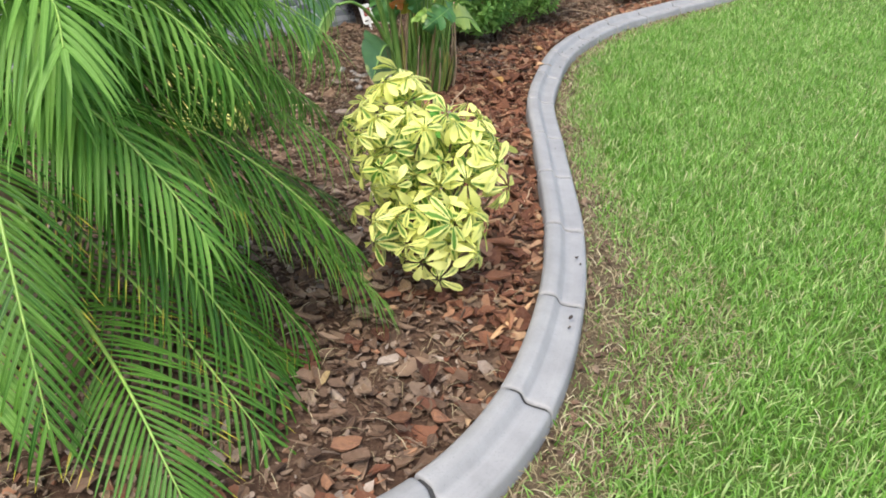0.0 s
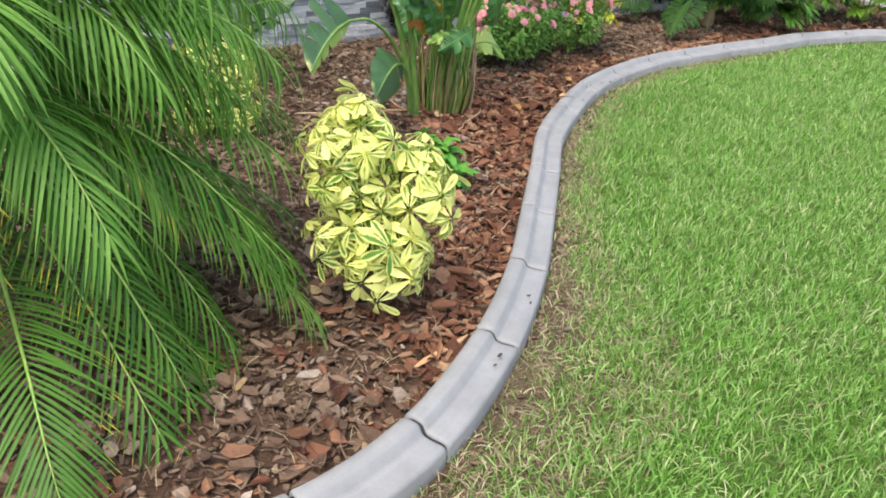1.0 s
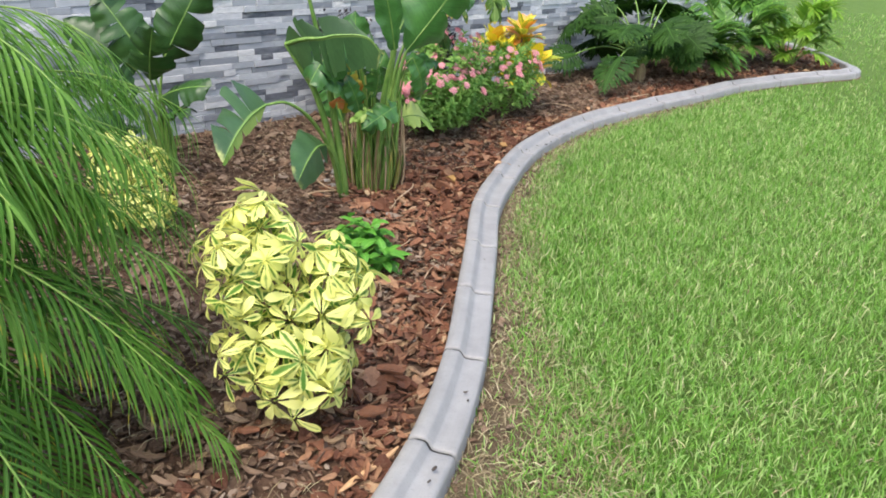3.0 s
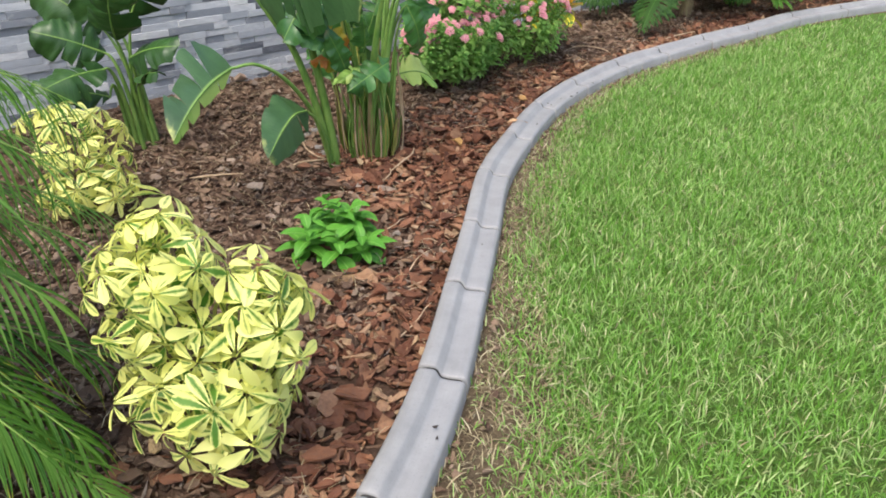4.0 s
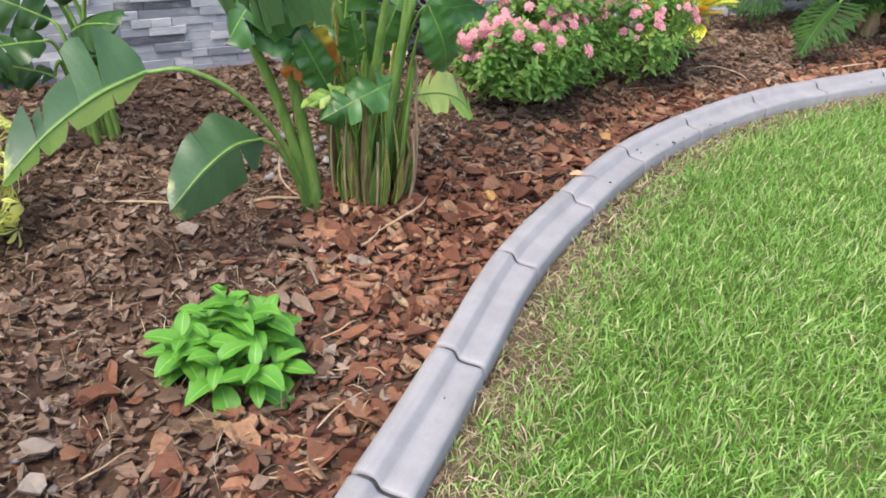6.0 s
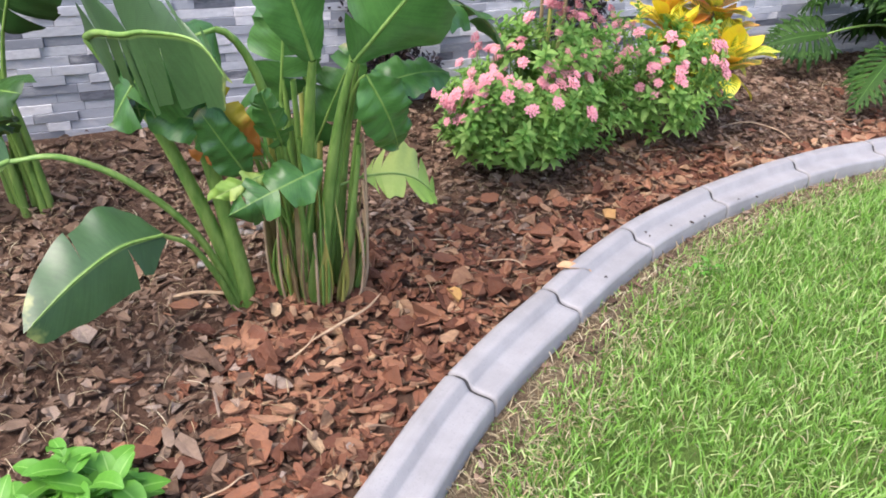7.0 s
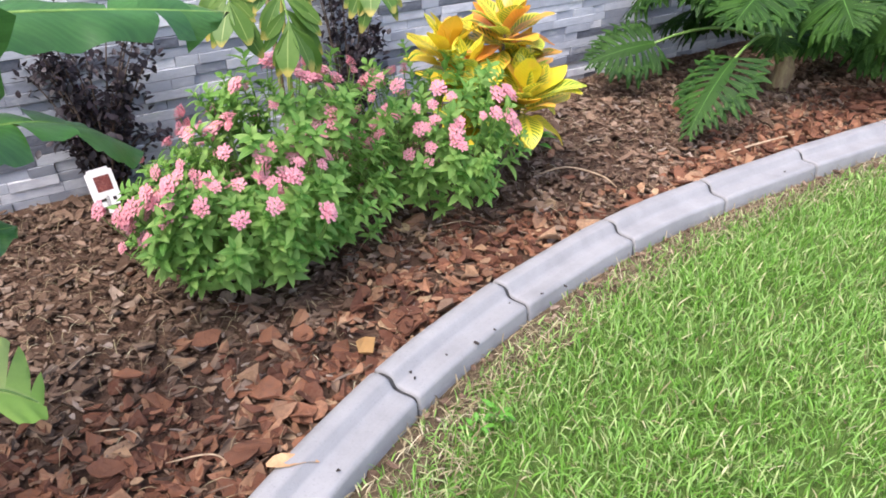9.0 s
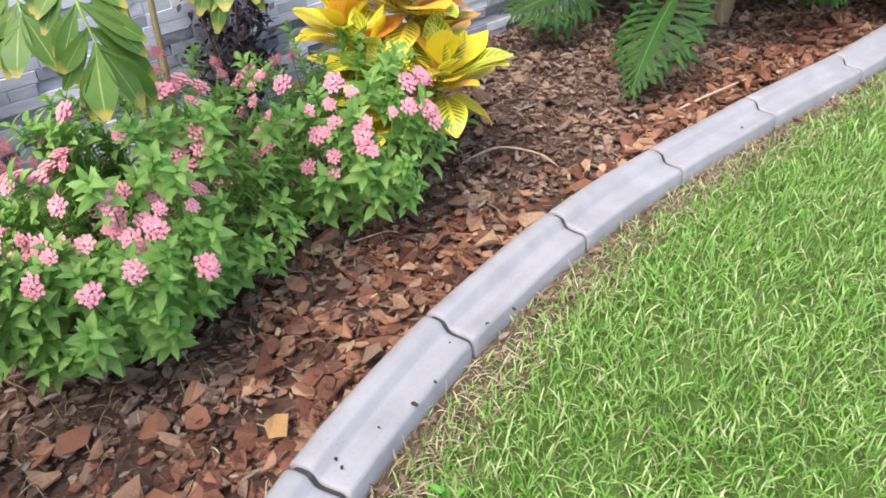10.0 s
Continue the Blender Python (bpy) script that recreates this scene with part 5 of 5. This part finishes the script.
def freshness(x, y, sd):
    """Near the edging and round the big clump lies the newer, redder bark."""
    f = 0.9 - 1.05 * (-sd - 0.1) / 0.75 + 0.45 * sprinkle(x, y, 2.2, 0.9) - 0.55 * np.exp(-((y - 1.6) / 0.45) ** 2)
    f += 1.0 * np.exp(-((x + 0.1) ** 2 + (y - 4.5) ** 2) / 0.35 ** 2)
    f -= 1.5 * np.exp(-(((x - 1.15) / 0.34) ** 2 + ((y - 7.30) / 0.42) ** 2))
    f -= 0.9 * np.exp(-(((x - 0.30) / 0.16) ** 2 + ((y - 5.72) / 0.14) ** 2))
    return f


def build_mulch():
    r = np.random.default_rng(41)
    fresh, old, shreds = Soup(), Soup(), Soup()
    x, y = scatter(210000, -4.8, 4.9, 0.7, 12.2, r, lambda a, b: before_wall(a, b) > 0.02)
    sd = signed(x, y)
    k = sd < -0.095
    far = np.hypot(x - 0.8, y - 3.0) > 6.5
    k &= ~(far & (r.uniform(0, 1, len(x)) < 0.7)) & (r.uniform(0, 1, len(x)) > np.clip((-1.35 - x) * 0.9, 0, 0.88))
    x, y, sd = x[k], y[k], sd[k]
    f = freshness(x, y, sd) + r.normal(0, 0.28, len(x))
    for soup, sel, size, ratio, seed in ((fresh, f > 0.45, 0.043, 0.60, 1), (old, f <= 0.45, 0.030, 0.52, 2)):
        xs, ys = x[sel], y[sel]
        n = len(xs)
        ln = np.clip(size * np.exp(r.normal(0, 0.5, n)), 0.010, 0.12)
        th = np.clip(ln * 0.09, 0.0018, 0.007)
        z = bed_height(xs, ys) + 0.003 + np.abs(r.normal(0, 0.013, n)) + np.where(signed(xs, ys) > -0.14, -0.006, 0)
        v, q = flakes(n, xs, ys, z, ln, r.uniform(0.45, 1.4, n) * ratio, th, 0.48 if seed == 1 else 0.34, 50 + seed)
        soup.add(v, q)
    tagged(part("bark_mulch", fresh, M_BARK, smooth=False), "reddish brown pine bark nuggets spread over the bed", "mulch", kind="stuff")
    tagged(part("old_bark_mulch", old, M_OLD_BARK, smooth=False), "weathered grey-brown bark mulch towards the wall", "mulch", kind="stuff")
    x, y = scatter(9000, -2.8, 4.6, 0.8, 10.5, r, lambda a, b: before_wall(a, b) > 0.04)
    k = signed(x, y) < -0.1
    x, y = x[k], y[k]
    n = len(x)
    v, q = flakes(n, x, y, bed_height(x, y) + r.uniform(0.012, 0.03, n), r.uniform(0.03, 0.09, n), r.uniform(0.06, 0.14, n), np.full(n, 0.002), 0.3, 77)
    shreds.add(v, q)
    tagged(part("bark_shreds", shreds, M_OLD_BARK, smooth=False), "thin shredded bark fibres among the mulch", "mulch", kind="stuff")
    s = Soup()
    x, y = scatter(16000, -2.4, 2.6, 0.9, 8.5, r, lambda a, b: before_wall(a, b) > 0.04)
    sd = signed(x, y)
    k = (sd < -0.1) & (freshness(x, y, sd) < r.normal(0.45, 0.4, len(x)))
    x, y = x[k], y[k]
    n = len(x)
    v, q, uv = blades(x, y, bed_height(x, y) + r.uniform(0.012, 0.03, n), r.uniform(0.03, 0.10, n), r.uniform(0.0012, 0.003, n), r.uniform(1.3, 1.6, n), r)
    s.add(v, q, uv)
    tagged(part("dry_needles", s, M_STRAW), "dry tan grass and needle litter over the old mulch", "litter", kind="stuff")
    # bark kicked out onto the lawn margin
    s = Soup()
    x, y = scatter(9000, -0.5, 3.0, 1.0, 8.0, r, lambda a, b: np.ones(len(a), bool))
    sd = signed(x, y)
    k = (sd > 0.09) & (sd < 0.10 + np.abs(r.normal(0, 0.06, len(x))) * (1 + 1.6 * np.exp(-((y - 2.3) / 0.7) ** 2))) & (r.uniform(0, 1, len(x)) < 0.9)
    x, y = x[k], y[k]
    n = len(x)
    v, q = flakes(n, x, y, np.full(n, -0.015), r.uniform(0.015, 0.045, n), r.uniform(0.4, 0.8, n), np.full(n, 0.005), 0.3, 78)
    s.add(v, q)
    tagged(part("stray_bark", s, M_OLD_BARK, smooth=False), "stray bark chips on the bare lawn margin", "mulch", kind="stuff")


def blades(x, y, z0, ln, w, lean, r):
    n = len(x)
    a, ra = r.uniform(0, 2 * np.pi, n), r.uniform(0, 2 * np.pi, n)
    out = np.stack([np.cos(a), np.sin(a)], 1)
    side = np.stack([-np.sin(ra), np.cos(ra), np.zeros(n)], 1)
    rows = []
    for f, wf in ((0.0, 0.7), (0.4, 1.0), (0.75, 0.75), (1.0, 0.08)):
        th = lean * (0.35 + 0.65 * f)
        p = np.stack([x + out[:, 0] * ln * f * np.sin(th), y + out[:, 1] * ln * f * np.sin(th), z0 + ln * f * np.cos(th)], 1)
        rows += [p - side * (w * wf / 2)[:, None], p + side * (w * wf / 2)[:, None]]
    v = np.stack(rows, 1)
    q = (np.arange(n) * 8)[:, None, None] + np.array([(0, 1, 3, 2), (2, 3, 5, 4), (4, 5, 7, 6)])[None]
    uv = np.tile(np.array([(0, 0), (1, 0), (0, 0.4), (1, 0.4), (0, 0.75), (1, 0.75), (0, 1), (1, 1)], float), (n, 1, 1))
    return v.reshape(-1, 3), q.reshape(-1, 4), uv.reshape(-1, 2)


def build_grass():
    r = np.random.default_rng(61)
    s = Soup()
    # thick where the walk passes, thinning out smoothly to broader, sparser tufts
    for x0, x1, y0, y1, n, reach in ((-2.0, 7.2, -4.0, 12.0, 1500000, 2.2), (-9.0, 14.0, -8.0, 18.0, 100000, 99.0)):
        x, y = r.uniform(x0, x1, n), r.uniform(y0, y1, n)
        near = np.hypot(x - np.clip(0.9 + 0.16 * (y - 1.5), 0.9, 1.7), y - np.clip(y, 1.6, 6.2))
        k = r.uniform(0, 1, n) < np.exp(-(near / reach) ** 2)
        x, y, near = x[k], y[k], near[k]
        sd = signed(x, y)
        edge = 0.118 + 0.05 * sprinkle(x, y, 6, 0.3) + 0.10 * np.exp(-((y - 4.8) / 0.7) ** 2) * (0.6 + 0.7 * sprinkle(x, y, 5, 3)) + 0.28 * np.exp(-((y - 2.2) / 0.75) ** 2) * (0.6 + 0.6 * sprinkle(x, y, 4, 2))
        p = np.clip((sd - 0.09) / (edge - 0.07), 0, 1) ** 2.2
        p = np.where(sd > 0.085, np.maximum(p, np.where(y > 3.1, 0.26, 0.22)), 0)
        clump = np.clip(0.75 + 0.35 * sprinkle(x, y, 7, 0.7), 0.3, 1)
        k = (r.uniform(0, 1, len(x)) < p * clump) & ((y > 0) | (sd > 0.3))
        x, y, sd, near = x[k], y[k], sd[k], near[k]
        m = len(x)
        size = 0.92 + 0.16 * np.clip(near - 0.8, 0, 9)
        ln = np.clip(r.normal(0.054, 0.016, m), 0.022, 0.095) * np.clip(0.7 + (sd - 0.09) * 1.2, 0.7, 1) * (0.85 + 0.15 * size)
        v, q, uv = blades(x, y, np.full(m, -0.036), ln, r.uniform(0.0034, 0.0070, m) * size, np.clip(r.normal(0.66, 0.38, m), 0.05, 1.5), r)
        s.add(v, q, uv)
    tagged(part("lawn_grass", s, M_GRASS), "thick bright green broad-bladed lawn grass", "grass", kind="stuff")
    s = Soup()
    n = 120000
    x, y = r.uniform(-0.4, 3.2, n), r.uniform(1.0, 8.0, n)
    sd = signed(x, y)
    wide = 0.12 + 0.32 * np.exp(-((y - 2.2) / 0.75) ** 2) + 0.09 * np.exp(-((y - 4.6) / 1.0) ** 2)
    k = (sd > 0.085) & (r.uniform(0, 1, n) < np.where(sd < 0.09 + wide * 1.3, 0.85, 0.06))
    x, y = x[k], y[k]
    m = len(x)
    v, q, uv = blades(x, y, np.full(m, -0.03), r.uniform(0.03, 0.085, m), r.uniform(0.0018, 0.0045, m), np.clip(r.normal(1.25, 0.2, m), 0.3, 1.55), r)
    s.add(v, q, uv)
    tagged(part("dry_thatch", s, M_STRAW), "dry straw-coloured grass along the edging", "grass", kind="stuff")


def litter(name, pts, radius, material, label, category):
    s = Soup()
    p = spline(pts, 6)
    tube(s, p, np.interp(np.linspace(0, 1, len(p)), [0, 0.15, 0.8, 1], [radius * 0.4, radius, radius * 0.8, radius * 0.25]), 6, 0.7)
    return tagged(part(name, s, material), label, category)


def build_litter():
    r = np.random.default_rng(71)
    litter("wood_stick", [(0.165, 1.985, 0.03), (0.22, 2.06, 0.038), (0.275, 2.13, 0.042), (0.31, 2.185, 0.05)], 0.012, M_STICK, "pale split wooden stick lying on the bark", "stick")
    litter("dry_root", [(0.02, 4.36, 0.035), (0.06, 4.47, 0.045), (0.09, 4.58, 0.045), (0.085, 4.68, 0.04)], 0.006, M_ROOT, "pale dry curved root on the mulch", "root")
    litter("dry_root", [(-0.52, 4.33, 0.03), (-0.45, 4.40, 0.035), (-0.37, 4.44, 0.035), (-0.33, 4.47, 0.03)], 0.009, M_ROOT, "pale dry root beside the paddle-leaved clump", "root")
    litter("dry_root", [(-0.50, 4.55, 0.14), (-0.47, 4.50, 0.08), (-0.40, 4.46, 0.05), (-0.34, 4.45, 0.04)], 0.005, M_ROOT, "thin pale root arching over the mulch", "root")
    litter("dry_twig", [(-0.95, 4.12, 0.03), (-0.80, 4.18, 0.035), (-0.68, 4.22, 0.03)], 0.007, M_ROOT, "dry pale twig on the mulch", "twig")
    litter("dry_twig", [(0.93, 6.98, 0.03), (1.05, 7.05, 0.05), (1.2, 7.02, 0.045), (1.28, 6.95, 0.03)], 0.006, M_ROOT, "dry pale twig on the mulch", "twig")
    litter("dry_twig", [(1.75, 7.42, 0.05), (1.9, 7.56, 0.06), (2.1, 7.75, 0.06)], 0.007, M_ROOT, "dry pale twig beside the edging", "twig")
    for a, b, c in (((0.24, 3.23), (0.32, 3.30), (0.40, 3.34)), ((0.16, 3.2), (0.27, 3.22), (0.36, 3.30)), ((0.27, 3.38), (0.29, 3.48), (0.34, 3.6)), ((0.20, 3.62), (0.29, 3.66), (0.36, 3.66)),
                    ((0.3, 2.92), (0.36, 3.05), (0.395, 3.2)), ((-0.17, 3.0), (-0.12, 3.08), (-0.1, 3.16)), ((0.10, 3.72), (0.15, 3.78), (0.17, 3.86)), ((0.62, 6.42), (0.70, 6.46), (0.78, 6.48)),
                    ((0.3, 5.06), (0.38, 5.1), (0.46, 5.1)), ((0.05, 5.1), (0.12, 5.12), (0.2, 5.11)), ((0.0, 4.25), (0.02, 4.33), (0.0, 4.42))):
        litter("dry_fibre", [(*a, 0.022), (*b, 0.034), ((b[0] + c[0]) / 2, (b[1] + c[1]) / 2 + 0.012, 0.03), (*c, 0.022)], 0.0032, M_ROOT, "dry straw-like fibre lying on the bark", "fibre")
    for x, y, ln, wd in ((0.16, 3.92, 0.085, 0.7), (0.05, 3.36, 0.07, 0.7), (0.20, 3.78, 0.09, 0.5), (0.50, 5.42, 0.12, 0.65), (0.43, 5.36, 0.11, 0.8), (0.18, 4.60, 0.07, 0.6), (0.42, 5.62, 0.09, 0.75), (0.33, 5.58, 0.10, 0.8),
                         (0.03, 5.30, 0.09, 0.5), (0.37, 4.86, 0.10, 0.55), (0.31, 4.80, 0.08, 0.6), (0.22, 2.62, 0.15, 0.35), (0.20, 2.35, 0.10, 0.6)):
        s = Soup()
        v, q = flakes(1, np.zeros(1), np.zeros(1), np.zeros(1), np.array([ln]), np.array([wd]), np.array([0.009]), 0.12, int(x * 1000 + y * 77))
        s.add(v, q)
        tagged(part("bark_chip", s, M_BARK, smooth=False, m=Matrix.Translation((x, y, 0.038))), "large flat reddish bark chip lying on the mulch", "bark chip", "large bark chips")
    # single pieces that stand out by colour
    for x, y, ln, wd, mat, words in ((-0.303, 3.081, 0.085, 0.7, M_PALE_CHIP, "pale weathered flat bark chip on the old mulch"), (-0.216, 2.975, 0.075, 0.8, M_PALE_CHIP, "pale weathered flat bark chip on the old mulch"),
                                     (0.172, 3.682, 0.06, 0.6, M_PALE_CHIP, "pale weathered flat bark chip on the old mulch"), (0.307, 4.786, 0.07, 0.7, M_TAN_CHIP, "yellowish tan wood chip lying on the bark"),
                                     (0.634, 5.61, 0.085, 0.7, M_TAN_CHIP, "orange tan bark chip beside the edging"), (0.50, 5.154, 0.13, 0.5, M_CHIP, "large dark red bark slab beside the edging"),
                                     (-0.323, 4.60, 0.11, 0.8, M_CHIP, "upright reddish bark nugget against the stalks"), (-0.27, 4.50, 0.08, 0.8, M_CHIP, "upright reddish bark nugget against the stalks")):
        s = Soup()
        v, q = flakes(1, np.zeros(1), np.zeros(1), np.zeros(1), np.array([ln]), np.array([wd]), np.array([0.009]), 0.15, int(x * 700 + y * 91) + 900)
        s.add(v, q)
        tagged(part("bark_chip", s, mat, smooth=False, m=Matrix.Translation((x, y, 0.046))), words, "bark chip", "large bark chips")
    shapes = []
    for k in range(9):
        s = Soup()
        ln = 0.055 + 0.006 * k
        v, q = flakes(1, np.zeros(1), np.zeros(1), np.zeros(1), np.array([ln]), np.array([0.4 + 0.05 * k]), np.array([0.006]), 0.05, 300 + k)
        s.add(v, q)
        shapes.append(s.mesh("bark_chip", M_CHIP, False))
    made = 0
    while made < 130:
        x, y = r.uniform(-0.6, 2.0), r.uniform(1.4, 7.6)
        sd = float(signed(np.array([x]), np.array([y]))[0])
        if -0.75 < sd < -0.12 and before_wall(x, y) > 0.3:
            ob = part("bark_chip", shapes[made % 9], None, m=Matrix.Translation((x, y, 0.03)) @ Euler((r.normal(0, 0.25), r.normal(0, 0.25), r.uniform(0, 6.28))).to_matrix().to_4x4())
            tagged(ob, "flat reddish brown bark chip lying on the mulch", "bark chip", "large bark chips")
            made += 1
    # fallen leaf and flecks on the edging
    s = Soup()
    blade(s, (0, 0, 0), (0.85, 0.5, 0.1), (0, 0, 1), 0.13, 0.05, 0.5, 0.45, 8, "lance", 0.06)
    tagged(part("dry_leaf", s, M_STICK, m=Matrix.Translation((0.575, 5.08, 0.071))), "curled tan dry leaf lying on the edging", "leaf")
    for x, y, z, ln in ((0.505, 2.50, 0.056, 0.02), (0.515, 2.46, 0.052, 0.016), (0.43, 2.085, 0.060, 0.024), (0.42, 2.03, 0.058, 0.016), (0.95, 5.72, 0.050, 0.026), (0.99, 5.80, 0.049, 0.014), (0.88, 5.63, 0.055, 0.012),
                        (0.80, 5.53, 0.052, 0.014), (0.82, 5.51, 0.051, 0.012), (1.17, 6.10, 0.052, 0.02), (1.10, 6.03, 0.052, 0.014), (1.01, 5.93, 0.065, 0.008), (0.72, 5.45, 0.071, 0.01), (1.98, 7.27, 0.052, 0.016), (0.74, 5.13, 0.052, 0.014), (0.545, 3.62, 0.05, 0.008)):
        s = Soup()
        v, q = flakes(1, np.zeros(1), np.zeros(1), np.zeros(1), np.array([ln]), np.array([0.55]), np.array([0.002]), 0.1, int(x * 900 + y * 50))
        s.add(v, q)
        tagged(part("dirt_fleck", s, M_SPECK, smooth=False, m=Matrix.Translation((x, y, z))), "small dark fleck of dirt on the edging", "dirt", "flecks on the edging")
    for i in range(27):
        x, y = (r.uniform(-0.75, -0.3), r.uniform(4.5, 5.1)) if i < 22 else (r.uniform(-0.55, 0.0), r.uniform(2.7, 3.2))
        s = Soup()
        k = r.uniform(0.012, 0.03) if i < 22 else r.uniform(0.007, 0.014)
        th, ph = np.linspace(0.05, np.pi - 0.05, 6), np.linspace(0, 2 * np.pi, 8, endpoint=False)
        g = np.stack([np.sin(th)[:, None] * np.cos(ph), np.sin(th)[:, None] * np.sin(ph), np.cos(th)[:, None] * np.ones(8)], -1) * k * r.uniform(0.8, 1.15, (6, 8, 1)) * np.array([1.2, 0.9, 0.6])
        s.grid(g, closed=True)
        tagged(part("pebble", s, M_PEBBLE, m=Matrix.Translation((x, y, 0.022)) @ Matrix.Rotation(r.uniform(0, 6), 4, "Z")), "small grey pebble among the mulch", "pebble", "pebbles in the bed")


def plant_tag():
    root = thing("plant_tag", (-0.65, 6.17, 0.0), "white plastic plant tag with a dark red flower picture", "plant label")
    turn = pose(0, 0, 0.0, -20, -9, 38)
    for name, mat, x, y, z, w, d, h in (("card", M_TAG, 0, 0, 0.125, 0.105, 0.003, 0.155), ("stake", M_TAG, 0, 0, 0.02, 0.02, 0.003, 0.14), ("picture", M_TAGPRINT, 0.006, -0.0025, 0.140, 0.060, 0.0015, 0.062),
                                        ("print_bar", M_SPECK, -0.02, -0.0025, 0.075, 0.030, 0.0015, 0.010), ("print_bar", M_SPECK, 0.028, -0.0025, 0.073, 0.014, 0.0015, 0.014)):
        bm = bmesh.new()
        bmesh.ops.create_cube(bm, size=1, matrix=Matrix.Translation((x, y, z)) @ Matrix.Diagonal((w, d, h, 1)))
        if name == "card":
            bmesh.ops.bevel(bm, geom=[e for e in bm.edges if abs(e.verts[0].co.y - e.verts[1].co.y) > 0.002], offset=0.012, segments=3, affect="EDGES")
        me = bpy.data.meshes.new(name)
        bm.to_mesh(me)
        bm.free()
        me.materials.append(mat)
        part(name, me, None, root, m=turn)


build_ground()
build_curb()
wall_parts = build_wall()
pygmy_palm()
schefflera((-0.03, 2.34, 0.0), (((-0.12, 0.0, 0.54), (0.165, 0.17, 0.21)), ((0.10, 0.02, 0.50), (0.13, 0.15, 0.14)), ((-0.03, -0.04, 0.30), (0.205, 0.17, 0.17))), 300,
           "rounded schefflera bush with bright yellow and green variegated leaves", 3)
schefflera((-1.26, 3.80, 0.0), (((-0.05, 0.0, 0.33), (0.19, 0.19, 0.16)), ((0.12, -0.10, 0.24), (0.15, 0.15, 0.12)), ((0.02, -0.10, 0.14), (0.20, 0.17, 0.10))), 58,
           "second variegated schefflera bush half hidden by palm fronds", 4)
green_herb()
bird_of_paradise()
pentas((0.13, 5.97, 0.0), ((-0.02, -0.10, 0.28, 0.28, 0.50), (0.12, 0.18, 0.25, 0.23, 0.66), (-0.02, -0.10, 0.28, 0.28, 0.50), (0.06, 0.06, 0.27, 0.25, 0.60)), 330, 130, "leafy pentas bush covered in small pink flower heads", 8,
       ((0.0, 5.60, 0.38), (0.05, 5.61, 0.41), (-0.05, 5.57, 0.34), (0.09, 5.68, 0.46), (0.02, 5.63, 0.42), (-0.12, 6.00, 0.48), (0.26, 6.18, 0.68), (0.36, 6.02, 0.54), (0.03, 5.88, 0.53), (0.18, 6.20, 0.68), (0.26, 5.80, 0.44), (0.32, 6.14, 0.66)))
pentas((0.58, 6.56, 0.0), ((0.0, 0.0, 0.26, 0.25, 0.58),), 130, 60, "smaller pentas bush with scattered pink flower heads", 9)
croton()
fishtail()
purple_shrub((-0.76, 6.33, 0.0), 0.82, 0.30, 34, 12)
purple_shrub((0.0, 7.13, 0.0), 0.95, 0.20, 20, 13)
philodendron((2.08, 8.60, 0.0), 0.85, 14, 14, "large split-leaf philodendron with glossy lobed leaves", (((1.74, 7.87, 0.36), (1.56, 7.45, 0.10), 0.36), ((1.88, 8.30, 0.62), (1.72, 7.98, 0.50), 0.46), ((2.20, 8.30, 0.66), (2.26, 7.98, 0.52), 0.46), ((2.45, 8.50, 0.55), (2.62, 8.28, 0.40), 0.44), ((1.75, 8.55, 0.66), (1.40, 8.50, 0.60), 0.44), ((1.35, 8.25, 0.30), (1.02, 8.05, 0.22), 0.34), ((2.20, 8.40, 0.50), (2.24, 8.14, 0.36), 0.34), ((2.45, 8.55, 0.40), (2.60, 8.30, 0.24), 0.34), ((2.02, 8.50, 0.42), (1.98, 8.24, 0.30), 0.32)), (-0.1, 3.7))
areca((2.66, 9.22, 0.0), 0.85, 24, 15, "dark green feather-leaved palm behind the philodendron", M_DARK_PALM)
areca((3.36, 10.05, 0.0), 0.85, 24, 16, "dark green feather palm near the end of the wall", M_DARK_PALM)
areca((4.25, 10.38, 0.0), 0.75, 24, 18, "bright yellow-green feather palm at the bed's end", M_ARECA)
weed((0.86, 7.32, 0.0), 10, 0.075, 0.07, "sprout", "small bright green sprout in bare mulch beside the croton", 91)
weed((1.067, 5.488, -0.035), 14, 0.034, 0.05, "clover", "low bright green clover patch in the lawn", 92)
weed((1.02, 5.43, -0.035), 9, 0.03, 0.045, "clover", "low bright green clover patch in the lawn", 93)
plant_tag()
build_litter()
build_mulch()
build_grass()
build_strips(*wall_parts)
